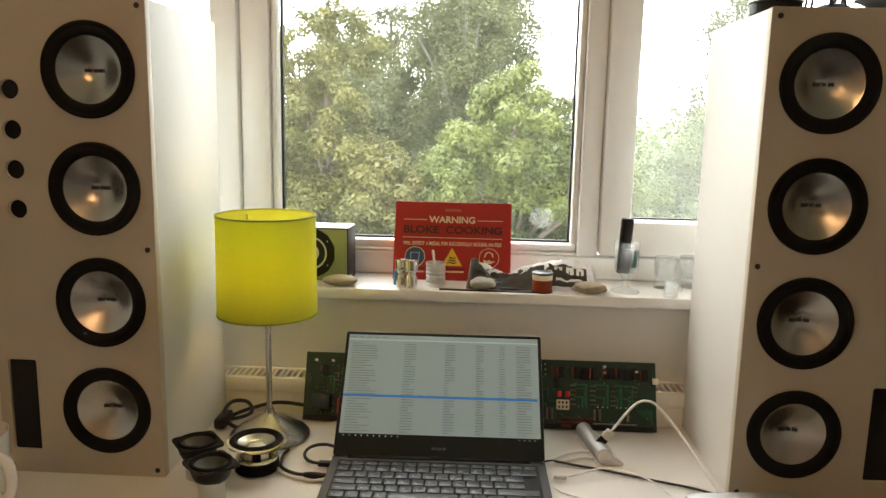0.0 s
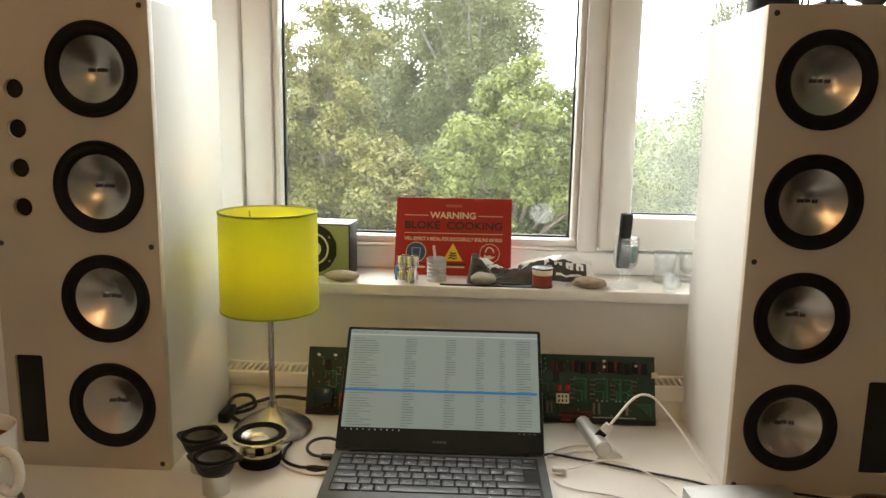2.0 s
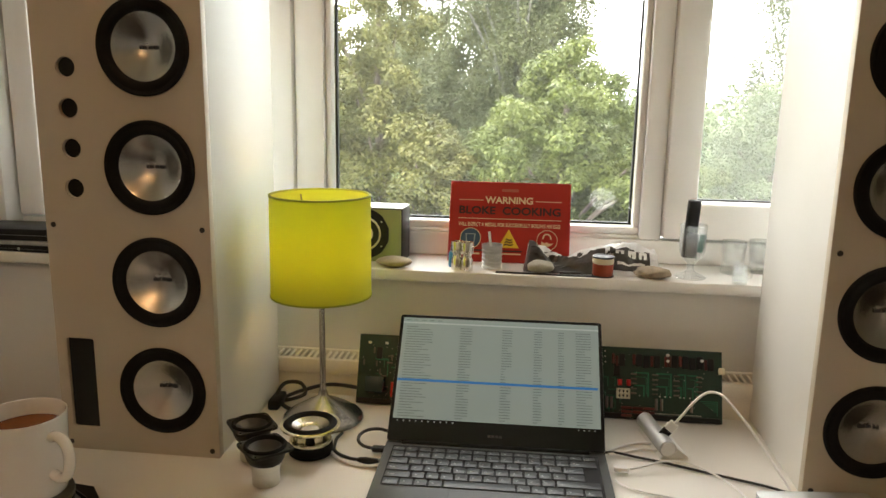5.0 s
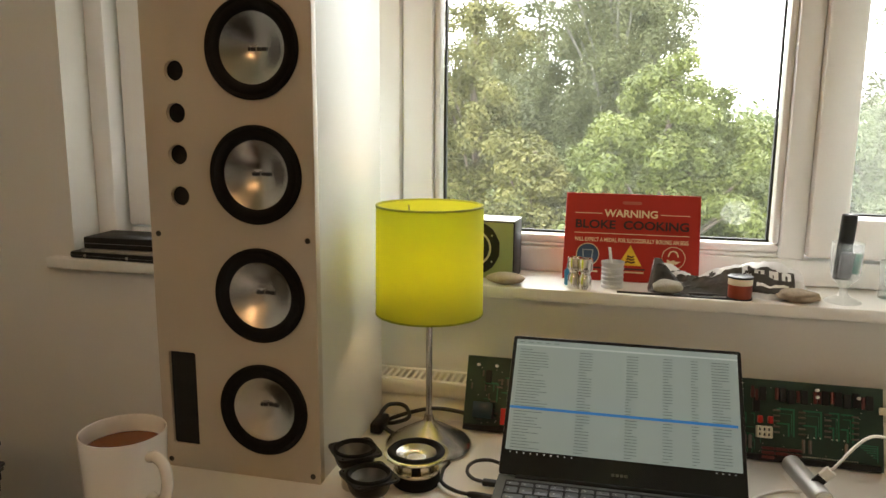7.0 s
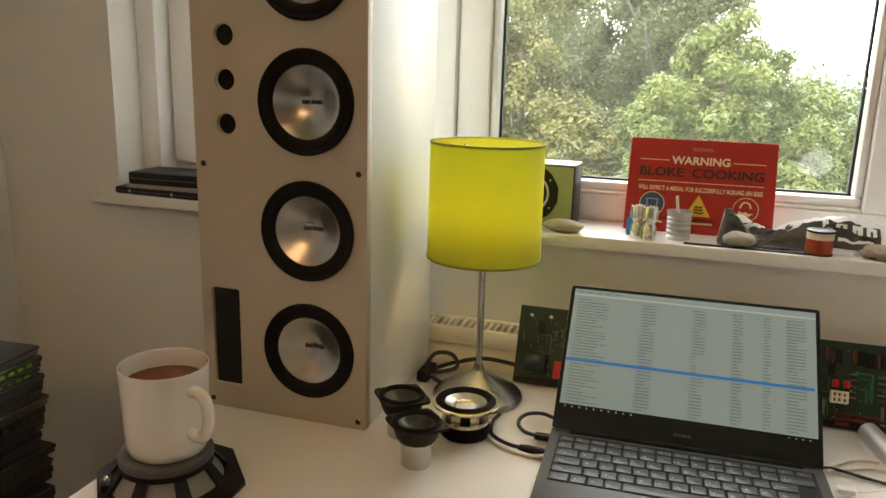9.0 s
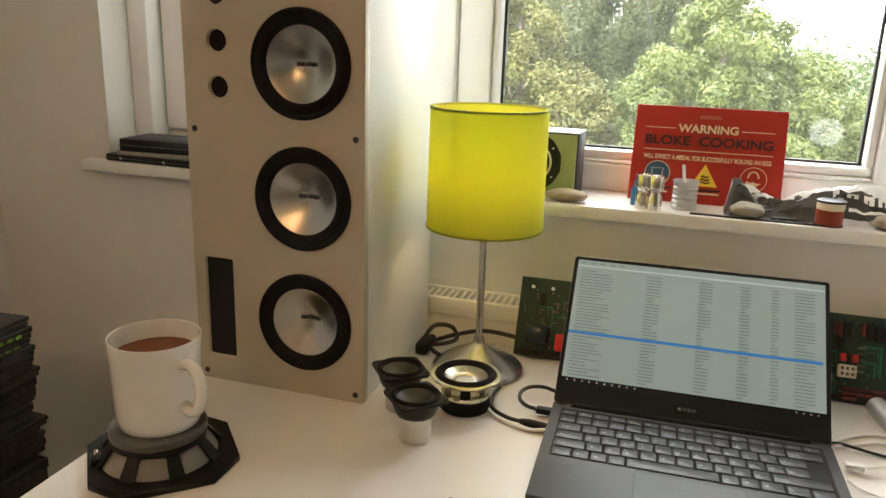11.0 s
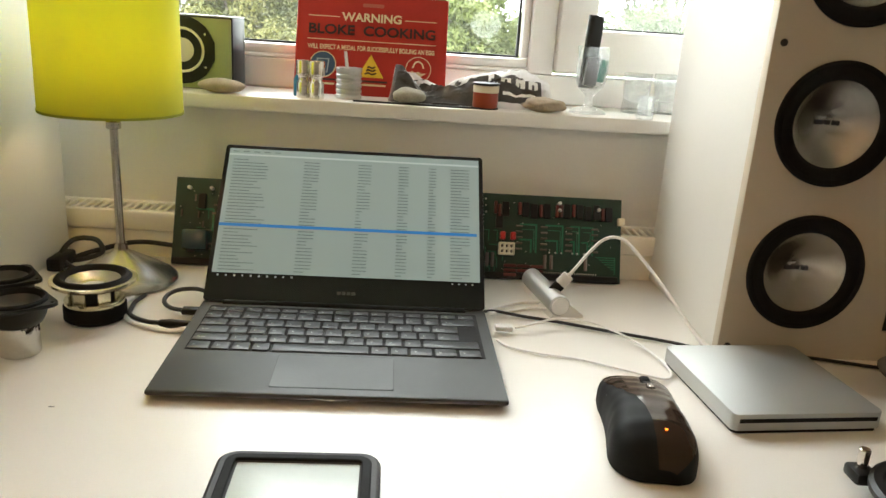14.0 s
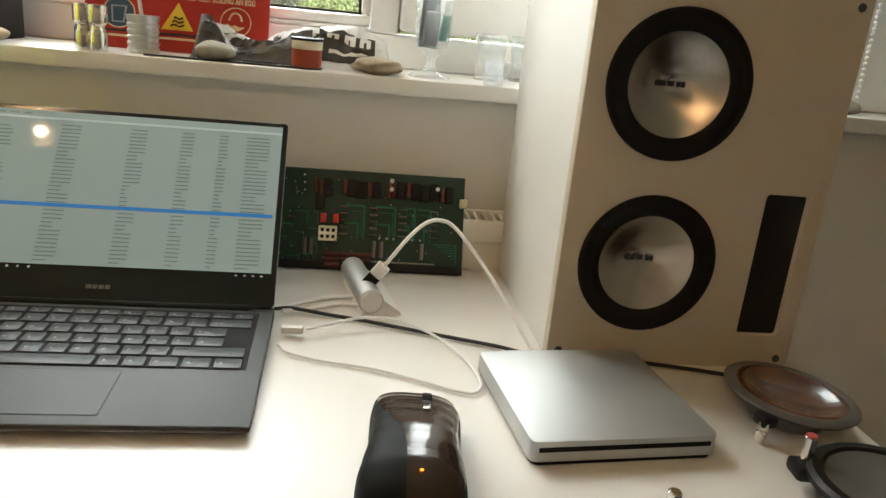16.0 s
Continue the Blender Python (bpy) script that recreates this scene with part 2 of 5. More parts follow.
BAGK = surface("bag_dark_print", (0.055, 0.050, 0.046), 0.3, var=0.5, scale=60, coat=0.3)
JARRED = surface("copper_wire_red", (0.28, 0.04, 0.012), 0.3, var=0.2, scale=80, stretch=(1, 1, 20))
DARKCASE = surface("dark_case", (0.016, 0.015, 0.014), 0.35, var=0.5, scale=25, per_piece=0.6)
SPINE = surface("case_spine_print", (0.05, 0.044, 0.036), 0.5, var=0.5, scale=50, per_piece=0.7)
GREENP = surface("green_print", (0.20, 0.45, 0.02), 0.5, per_piece=0.3)
AMBER = surface("amber_cone", (0.12, 0.040, 0.012), 0.24, var=0.25, scale=30, coat=0.5)
FLANGE = surface("dusty_grey_flange", (0.105, 0.100, 0.094), 0.45, var=0.3, scale=60)
GREYRIM = surface("grey_rim", (0.045, 0.043, 0.040), 0.4, var=0.15)
BARK = surface("bark", (0.12, 0.095, 0.075), 0.9, var=0.4, scale=6, fine=40, bump=0.8)
BIRCH = surface("birch_bark", (0.17, 0.16, 0.14), 0.8, var=0.5, scale=5, fine=30, bump=0.5)
GRASS = surface("grass", (0.08, 0.13, 0.03), 0.9, var=0.4, scale=0.6, fine=30, bump=0.8)
GLASS = thin_glass("drinking_glass")
PANE = dusty("window_pane", 0.010)
PANE_R = dusty("dusty_hazy_pane", 0.05)
SHADE = translucent("lime_shade_cloth", (0.55, 0.585, 0.085), share=0.55)
SHADE_RIM = translucent("shade_rim_tape", (0.30, 0.34, 0.05), share=0.2)
FILM = translucent("clear_bag_film", (0.82, 0.82, 0.82), share=0.3, rough=0.25, weave=120, alpha=0.95)
HAZE = translucent("pane_smear", (0.8, 0.82, 0.8), share=0.6, weave=3, alpha=0.13)
FROST = translucent("frosted_base", (0.8, 0.82, 0.8), share=0.35, rough=0.3, alpha=0.85)
LEAF_B = leafy("leaf_bright", (0.034, 0.054, 0.008), (0.142, 0.160, 0.031))
LEAF_O = leafy("leaf_olive", (0.030, 0.044, 0.009), (0.158, 0.142, 0.034))
LEAF_G = leafy("leaf_grey", (0.036, 0.050, 0.017), (0.125, 0.130, 0.050))
# far leaves: the haze of distance is put into the paler colour
LEAF_F = leafy("leaf_far_hazed", (0.068, 0.093, 0.038), (0.153, 0.178, 0.085))
SCREEN = glowing("screen_glow", (0.60, 0.715, 0.67), 0.15)
SCREEN.node_tree.nodes["Principled BSDF"].inputs["Roughness"].default_value = 0.02
SCREENB = glowing("screen_blue", (0.01, 0.17, 0.46), 0.42)
SCREENK = glowing("screen_text", (0.22, 0.30, 0.29), 0.12)
SCREENL = glowing("screen_icons", (0.62, 0.64, 0.66), 0.16)
BULB = glowing("warm_bulb", (1.0, 0.66, 0.36), 22.0)
SPOT = glowing("ceiling_bulb", (1.0, 0.58, 0.28), 1000.0)
GLOBE = glowing("opal_globe", (1.0, 0.55, 0.235), 106.0)
LED = glowing("orange_led", (1.0, 0.18, 0.01), 3.0)


# ---- mesh helpers ----
def finish(bm, name, mat, sharp=38):
    bmesh.ops.recalc_face_normals(bm, faces=bm.faces)
    lim = math.radians(sharp)
    for e in bm.edges:
        e.smooth = len(e.link_faces) == 2 and e.calc_face_angle(3.2) < lim
    for f in bm.faces:
        f.smooth = True
    me = bpy.data.meshes.new(name)
    bm.to_mesh(me)
    bm.free()
    me.materials.append(mat)
    return me


def part(name, bm, mat, parent=None, label="", m=None):
    """Links a bmesh, or a ready mesh, as one object under a thing or under a part."""
    me = finish(bm, name, mat) if isinstance(bm, bmesh.types.BMesh) else bm
    ob = new(name, me)
    if parent:
        ob.parent = parent
    if m is not None:
        ob.matrix_basis = m
    if label:
        tagged(ob, label)
    return ob


def thing(name, m, label, category, group="", kind=""):
    ob = new(name)
    ob.empty_display_size = 0.02
    ob.matrix_basis = m
    return tagged(ob, label, category, group, kind)


def solo(name, bm, mat, label, category, m=None, group="", kind=""):
    ob = part(name, bm, mat, None, "", m)
    return tagged(ob, label, category, group, kind)


def box(x0, y0, z0, x1, y1, z1, r=0.0, seg=2, bm=None):
    b = bmesh.new()
    vs = bmesh.ops.create_cube(b, size=1)["verts"]
    for v in vs:
        v.co = Vector((x0 + (v.co.x + 0.5) * (x1 - x0), y0 + (v.co.y + 0.5) * (y1 - y0), z0 + (v.co.z + 0.5) * (z1 - z0)))
    if r:
        bmesh.ops.bevel(b, geom=list(b.edges), offset=r, segments=seg, profile=0.5, affect="EDGES")
    return merged(bm, b)


def merged(bm, b):
    """Adds the bmesh b to bm, if there is one."""
    if bm is None:
        return b
    me = bpy.data.meshes.new("t")
    b.to_mesh(me)
    b.free()
    bm.from_mesh(me)
    bpy.data.meshes.remove(me)
    return bm


def lathe(profile, seg=40, bm=None, m=None):
    """Turns a line of (radius, height) round z."""
    b = bmesh.new()
    rings = []
    for r, z in profile:
        if r < 1e-6:
            rings.append([b.verts.new((0, 0, z))])
        else:
            rings.append([b.verts.new((r * math.cos(2 * math.pi * k / seg), r * math.sin(2 * math.pi * k / seg), z)) for k in range(seg)])
    for a, c in zip(rings, rings[1:]):
        for k in range(seg):
            q = [a[k % len(a)], a[(k + 1) % len(a)], c[(k + 1) % len(c)], c[k % len(c)]]
            q = [v for i, v in enumerate(q) if v not in q[:i]]
            if len(q) > 2:
                b.faces.new(q)
    if m is not None:
        bmesh.ops.transform(b, matrix=m, verts=b.verts)
    return merged(bm, b)


def prism(outline, z0, z1, r=0.0, bm=None, m=None):
    """Raises a closed outline of (x, y) from z0 to z1."""
    b = bmesh.new()
    lo = [b.verts.new((x, y, z0)) for x, y in outline]
    hi = [b.verts.new((x, y, z1)) for x, y in outline]
    b.faces.new(lo[::-1])
    top = b.faces.new(hi)
    for k in range(len(lo)):
        j = (k + 1) % len(lo)
        b.faces.new((lo[k], lo[j], hi[j], hi[k]))
    if r:
        bmesh.ops.bevel(b, geom=list(top.edges), offset=r, segments=2, profile=0.5, affect="EDGES")
    if m is not None:
        bmesh.ops.transform(b, matrix=m, verts=b.verts)
    return merged(bm, b)


def rounded(w, d, r, seg=5, cx=0.0, cy=0.0):
    """The outline of a rectangle with round corners."""
    out = []
    for sx, sy, a0 in ((1, 1, 0), (-1, 1, 90), (-1, -1, 180), (1, -1, 270)):
        for k in range(seg + 1):
            a = math.radians(a0 + 90 * k / seg)
            out.append((cx + sx * (w / 2 - r) + r * math.cos(a), cy + sy * (d / 2 - r) + r * math.sin(a)))
    return out


def circle(r, seg=32, cx=0.0, cy=0.0):
    return [(cx + r * math.cos(2 * math.pi * k / seg), cy + r * math.sin(2 * math.pi * k / seg)) for k in range(seg)]


def tube(points, r, seg=8, steps=8, bm=None):
    """A round cord through points."""
    pts = [Vector(p) for p in points]
    ext = [2 * pts[0] - pts[1], *pts, 2 * pts[-1] - pts[-2]]
    line = []
    for i in range(1, len(ext) - 2):
        p0, p1, p2, p3 = ext[i - 1 : i + 3]
        for k in range(steps):
            t = k / steps
            line.append(0.5 * (2 * p1 + (p2 - p0) * t + (2 * p0 - 5 * p1 + 4 * p2 - p3) * t * t + (3 * p1 - p0 - 3 * p2 + p3) * t**3))
    line.append(pts[-1])
    b = bmesh.new()
    side = None
    rings = []
    for i, p in enumerate(line):
        d = (line[min(i + 1, len(line) - 1)] - line[max(i - 1, 0)]).normalized()
        if side is None:
            side = d.orthogonal().normalized()
        side = (side - d * side.dot(d)).normalized()
        up = d.cross(side)
        rings.append([b.verts.new(p + r * (math.cos(2 * math.pi * k / seg) * side + math.sin(2 * math.pi * k / seg) * up)) for k in range(seg)])
    for a, c in zip(rings, rings[1:]):
        for k in range(seg):
            b.faces.new((a[k], a[(k + 1) % seg], c[(k + 1) % seg], c[k]))
    b.faces.new(rings[0][::-1])
    b.faces.new(rings[-1])
    return merged(bm, b)


def plate(name, outlines, thick, mat, bevel=0.0):
    """A flat plate with holes, in x and y, from z = 0 up; the first outline is the rim."""
    cu = bpy.data.curves.new(name, "CURVE")
    cu.dimensions, cu.fill_mode = "2D", "BOTH"
    cu.extrude, cu.bevel_depth, cu.bevel_resolution = thick / 2 - bevel, bevel, 1
    for line in outlines:
        sp = cu.splines.new("POLY")
        sp.points.add(len(line) - 1)
        for p, (x, y) in zip(sp.points, line):
            p.co = (x, y, 0, 1)
        sp.use_cyclic_u = True
    ob = bpy.data.objects.new(name, cu)
    me = bpy.data.meshes.new_from_object(ob)
    bpy.data.objects.remove(ob)
    me.transform(Matrix.Translation((0, 0, thick / 2)))
    me.materials.clear()
    me.materials.append(mat)
    return me


def lettering(text, size, mat, width=None, depth=0.0004, bold=0.018):
    """Raised letters in x and y, centred, in the built-in font."""
    cu = bpy.data.curves.new("letters", "FONT")
    cu.body, cu.size, cu.align_x, cu.align_y, cu.extrude = text, size, "CENTER", "CENTER", depth
    cu.offset = size * bold
    ob = bpy.data.objects.new("letters", cu)
    me = bpy.data.meshes.new_from_object(ob)
    bpy.data.objects.remove(ob)
    if width:
        xs = [v.co.x for v in me.vertices]
        me.transform(Matrix.Diagonal((width / (max(xs) - min(xs)), 1, 1, 1)))
    me.materials.clear()
    me.materials.append(mat)
    return me


def lump(rx, ry, rz, rough=0.12, freq=1.5, seed=0, sub=4):
    b = bmesh.new()
    bmesh.ops.create_icosphere(b, subdivisions=sub, radius=1)
    for v in b.verts:
        k = 1 + rough * noise.noise(v.co * freq + Vector((seed * 7.3, 1.7, 4.1)))
        v.co = Vector((v.co.x * rx * k, v.co.y * ry * k, v.co.z * rz * k))
    return b


FACING = pose(0, 0, 0, 90, 0, 0)


# ---- the room ----
WY, FRONT, GLASSY = 1.235, 1.345, 1.39
TOP = 0.74
SILL = 0.948
X0, X1, HEAD = -1.015, 0.90, 2.25
RX0, RX1, RY0, RZ = -1.272, 2.6, -2.6, 2.45

floor = solo("floor", box(RX0, RY0, -0.2, RX1, WY, 0.0), CARPET, "dark brown carpeted floor of the room", "floor", kind="structure")
ceiling = solo("ceiling", box(RX0, RY0, RZ, RX1, WY, RZ + 0.15), CEIL, "plain white painted ceiling", "ceiling", kind="structure")
wall = box(RX0, WY, -0.2, X0, 1.5, RZ)
box(X1, WY, -0.2, RX1, 1.5, RZ, bm=wall)
box(X0, WY, -0.2, X1, 1.5, SILL - 0.019, bm=wall)
box(X0, WY, HEAD, X1, 1.5, RZ, bm=wall)
solo("wall_north", wall, WALL, "off-white plastered wall with a wide window opening", "wall", kind="structure")
solo("wall_south", box(RX0, RY0 - 0.15, -0.2, RX1, RY0, RZ), WALL, "plain off-white plastered wall", "wall", kind="structure")
solo("wall_west", box(RX0 - 0.15, RY0 - 0.15, -0.2, RX0, 1.5, RZ), WALL, "plain off-white plastered wall", "wall", kind="structure")
solo("wall_east", box(RX1, RY0 - 0.15, -0.2, RX1 + 0.15, 1.5, RZ), WALL, "plain off-white plastered wall", "wall", kind="structure")
solo("window_sill", box(X0 - 0.045, 1.212, SILL - 0.019, X1 + 0.045, FRONT + 0.02, SILL, r=0.003), SILLP, "white painted window sill with a square front edge", "window sill", kind="structure")

win = thing("window_1", Matrix(), "white plastic window with three lights above the sill", "window", kind="structure")
B = FRONT + 0.065
fr = box(X0, 1.302, SILL, X0 + 0.040, B, HEAD, r=0.004)
box(X1 - 0.069, 1.302, SILL, X1, B, HEAD, r=0.004, bm=fr)
box(X0 + 0.040, FRONT, SILL, X1 - 0.069, B, SILL + 0.042, r=0.004, bm=fr)
box(X0 + 0.040, FRONT, HEAD - 0.05, X1 - 0.069, B, HEAD, r=0.004, bm=fr)
part("window_frame", fr, UPVC, win)
GL, GR, GB = -0.360, 0.183, 1.010
LM, RM = -0.424, 0.231
for a, b in ((LM, GL - 0.012), (GR + 0.012, RM)):
    part("mullion", box(a, FRONT, SILL + 0.042, b, B, HEAD - 0.05, r=0.003), UPVC, win)
part("bottom_rail", box(GL - 0.012, FRONT + 0.004, SILL + 0.042, GR + 0.012, B, GB - 0.014, r=0.004), UPVC, win)
bead = box(GL - 0.012, FRONT + 0.012, GB - 0.014, GR + 0.012, GLASSY - 0.004, GB, r=0.005)
box(GL - 0.012, FRONT + 0.012, GB, GL, GLASSY - 0.004, HEAD - 0.05, r=0.005, bm=bead)
box(GR, FRONT + 0.012, GB, GR + 0.012, GLASSY - 0.004, HEAD - 0.05, r=0.005, bm=bead)
part("glazing_bead", bead, UPVC, win)
gk = box(GL, GLASSY - 0.006, GB, GL + 0.0035, GLASSY + 0.006, HEAD - 0.05)
box(GR - 0.0035, GLASSY - 0.006, GB, GR, GLASSY + 0.006, HEAD - 0.05, bm=gk)
box(GL, GLASSY - 0.006, GB, GR, GLASSY + 0.006, GB + 0.003, bm=gk)
part("gasket", gk, GASKET, win)
pane = part("pane", box(GL, GLASSY - 0.002, GB, GR, GLASSY + 0.002, HEAD - 0.05), PANE, win)
pane.visible_shadow = False


def sash(x0, x1, stile):
    """An opening light with its own frame, standing a little proud."""
    z0, z1 = SILL + 0.047, HEAD - 0.055
    s = part("sash", box(x0, FRONT - 0.012, z0, x0 + stile, B, z1, r=0.006), UPVC, win)
    f = box(x1 - stile, FRONT - 0.012, z0, x1, B, z1, r=0.006)
    box(x0 + stile, FRONT - 0.010, z0, x1 - stile, B, 1.058, r=0.006, bm=f)
    box(x0 + stile, FRONT - 0.010, z1 - 0.06, x1 - stile, B, z1, r=0.006, bm=f)
    part("sash_rail", f, UPVC, s)
    gs = box(x0 + stile, GLASSY - 0.01, 1.058, x1 - stile, GLASSY + 0.004, 1.0605)
    box(x0 + stile, GLASSY - 0.01, 1.0605, x0 + stile + 0.002, GLASSY + 0.004, z1 - 0.06, bm=gs)
    box(x1 - stile - 0.002, GLASSY - 0.01, 1.0605, x1 - stile, GLASSY + 0.004, z1 - 0.06, bm=gs)
    part("gasket", gs, GASKET, s)
    p = part("pane", box(x0 + stile, GLASSY - 0.002, 1.06, x1 - stile, GLASSY + 0.002, z1 - 0.06), PANE_R, s)
    p.visible_shadow = False
    part("seal", box(x0 - 0.004 if x0 < -0.5 else x1, FRONT + 0.006, z0, x0 if x0 < -0.5 else x1 + 0.004, B - 0.01, z1), SEALW, s)


sash(RM + 0.001, X1 - 0.075, 0.055)
sash(X0 + 0.045, LM - 0.001, 0.050)
smear = lathe([(0, 0), (0.012, 0.0), (0.021, 0.0004), (0.0235, 0)], 28, m=pose(0.131, GLASSY - 0.0035, 1.055, 90, 0, 0) @ Matrix.Diagonal((1, 0.85, 1, 1)))
part("smear", smear, HAZE, win, "pale round smear on the pane").visible_shadow = False

# radiator under the sill, its grille above the desk
rad = thing("radiator", pose(0, 0, 0), "cream enamelled radiator with a slotted top grille", "radiator")
RADT = 0.798
part("panel", box(-0.62, 1.176, 0.18, 0.55, 1.184, RADT - 0.0262, r=0.003), RADW, rad)
part("top_rail", box(-0.62, 1.172, RADT - 0.026, 0.55, 1.183, RADT, r=0.003), RADW, rad)
part("back_rail", box(-0.62, 1.222, RADT - 0.03, 0.55, 1.232, RADT, r=0.003), RADW, rad)
# solid filler: the shade between the slats is put into its black
part("inside", box(-0.62, 1.184, 0.2, 0.55, 1.222, RADT - 0.045), FOAM_SHADE, rad, "black block standing in for the shaded hollow")
sl = box(0, 1.1835, RADT - 0.0055, 0.0042, 1.2215, RADT - 0.0015, r=0.001, seg=1)
slat = finish(sl, "slat", RADW)
for k in range(111):
    part("slat", slat, None, rad, m=Matrix.Translation((-0.615 + k * 0.0105, 0, 0)))

# desk
desk = thing("desk", pose(0, 0, 0), "cream laminate desk with a plain square edge", "desk")
part("desktop", box(-0.631, 0.50, TOP - 0.028, 0.592, 1.168, TOP, r=0.002), DESK, desk)
for x, y in ((-0.60, 0.53), (0.53, 0.53), (-0.60, 1.09), (0.53, 1.09)):
    part("leg", box(x, y, 0, x + 0.045, y + 0.045, TOP - 0.028, r=0.003), DESK, desk)
part("apron", box(-0.555, 1.105, TOP - 0.11, 0.53, 1.123, TOP - 0.028), DESK, desk)


# ---- loudspeakers ----
def driver(parent, x, z):
    d = part("driver", lathe([(0.0605, 0.0), (0.0605, 0.003), (0.059, 0.0045), (0.056, 0.0048), (0.0545, 0.004)], 56), RUBBER, parent, m=Matrix.Translation((x, 0, z)) @ FACING)
    part("surround", lathe([(0.056, 0.0035), (0.054, 0.0042), (0.0505, 0.0048), (0.047, 0.0044), (0.044, 0.0028), (0.0422, 0.0)], 56), RUBBER, d)
    part("cone", lathe([(0.0425, -0.0005), (0.0405, -0.0015), (0.034, -0.0052), (0.025, -0.0105), (0.015, -0.0155), (0.007, -0.0182), (0, -0.019)], 64), CONE, d, "brushed aluminium cone")
    lg = bmesh.new()
    for k, w in enumerate((0.0028, 0.0028, 0.0011, 0.0024, 0.0011, 0.0028, 0.0026)):
        x0 = -0.0125 + k * 0.0036
        deep = -0.0190 + 0.0035 * min(1.0, abs(x0 + w / 2) / 0.015) ** 1.3
        box(x0, -0.0021, deep - 0.0006, x0 + w, 0.0021, deep + 0.0016, bm=lg)
    part("logo", lg, LOGO, d, "dark printed maker's mark")
    return d


def loudspeaker(x0, y0, flip):
    """A tall white cabinet with four drivers, round ports and a slot. flip: 1, or -1 for the mirror image."""
    W, D, H = 0.225, 0.248, 0.634
    sp = thing("loudspeaker", pose(x0 + W / 2, y0, TOP), "tall white loudspeaker cabinet with four aluminium drivers", "loudspeaker", "pair of loudspeakers on the desk")
    cab = box(-W / 2, 0.012, 0, -W / 2 + 0.016, D, H, r=0.0015)
    box(W / 2 - 0.016, 0.012, 0, W / 2, D, H, r=0.0015, bm=cab)
    box(-W / 2 + 0.016, 0.012, H - 0.016, W / 2 - 0.016, D, H, r=0.0015, bm=cab)
    box(-W / 2 + 0.016, 0.012, 0, W / 2 - 0.016, D, 0.016, r=0.0015, bm=cab)
    box(-W / 2 + 0.016, D - 0.016, 0.016, W / 2 - 0.016, D, H - 0.016, bm=cab)
    part("cabinet", cab, CABW, sp)
    dx, px, sx = 0.0365 * flip, -0.0685 * flip, -0.0785 * flip
    dz = [0.094, 0.2445, 0.395, 0.545]
    pz = [0.366, 0.4175, 0.4685, 0.5195]
    cuts = [rounded(W, H, 0.002, 2, 0, H / 2)]
    cuts += [circle(0.0565, 48, dx, z) for z in dz] + [circle(0.0128, 28, px, z) for z in pz]
    cuts.append(rounded(0.040, 0.130, 0.004, 4, sx, 0.097))
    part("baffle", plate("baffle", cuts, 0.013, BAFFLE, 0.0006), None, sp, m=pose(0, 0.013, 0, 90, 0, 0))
    for z in dz:
        driver(sp, dx, z)
    for z in pz:
        part("port", lathe([(0.0128, 0.0005), (0.0126, -0.004), (0.0126, -0.0045), (0, -0.0045)], 28), FOAM_SHADE, sp, "black round port", m=Matrix.Translation((px, 0, z)) @ FACING)
    part("slot", box(sx - 0.020, 0.005, 0.032, sx + 0.020, 0.012, 0.162), FOAM_SHADE, sp, "black slot-shaped port")
    for z in (0.010, 0.317, H - 0.010):
        for x in (-W / 2 + 0.010, W / 2 - 0.010):
            part("screw", lathe([(0.0036, -0.001), (0.0036, 0.0006), (0.003, 0.0012), (0.001, 0.0008), (0, 0.0006)], 16), SCREW, sp, m=Matrix.Translation((x, 0, z)) @ FACING)
    return sp


loudspeaker(-0.630, 0.921, 1)
loudspeaker(0.360, 0.935, -1)

# ---- table lamp ----
lamp = thing("table_lamp", pose(-0.302, 1.072, TOP), "table lamp with a glowing lime cloth shade and metal base", "table lamp")
part("base", lathe([(0, 0.0), (0.060, 0.0), (0.0622, 0.002), (0.0618, 0.004), (0.058, 0.0080), (0.047, 0.0150), (0.035, 0.0220), (0.023, 0.0290), (0.012, 0.0350), (0.0075, 0.0385), (0.0065, 0.046), (0, 0.046)], 64), BRUSHED, lamp, "domed brushed nickel foot")
part("rod", lathe([(0.0045, 0.04), (0.0045, 0.235), (0, 0.235)], 20), BRUSHED, lamp)
part("collar", lathe([(0.0045, 0.178), (0.008, 0.179), (0.008, 0.186), (0.0045, 0.187)], 20), BRUSHED, lamp)
S0, S1 = 0.1985, 0.3475
prof = [(0.0745, S0), (0.0735, S1), (0.0727, S1), (0.0737, S0), (0.0745, S0)]
part("shade", lathe(prof, 72), SHADE, lamp, "glowing lime green cloth drum shade")
for r, z in ((0.0742, S0), (0.0732, S1)):
    part("rim", lathe([(r - 0.0018, z - 0.0012), (r + 0.0009, z - 0.0014), (r + 0.0011, z + 0.0012), (r - 0.0018, z + 0.0014), (r - 0.0018, z - 0.0012)], 72), SHADE_RIM, lamp)
spider = bmesh.new()
for a in (10, 130, 250):
    tube([(0, 0, 0.236), (0.04 * math.cos(radians(a)), 0.04 * math.sin(radians(a)), 0.245), (0.0725 * math.cos(radians(a)), 0.0725 * math.sin(radians(a)), 0.340)], 0.0012, 6, 4, bm=spider)
part("shade_carrier", spider, BRUSHED, lamp)
part("lamp_holder", lathe([(0.012, 0.205), (0.018, 0.210), (0.019, 0.242), (0.011, 0.244), (0, 0.244)], 24), WHITEP, lamp)
part("bulb", lathe([(0.010, 0.244), (0.013, 0.250), (0.020, 0.266), (0.0215, 0.276), (0.018, 0.288), (0.010, 0.296), (0, 0.298)], 28), BULB, lamp, "warm glowing bulb")
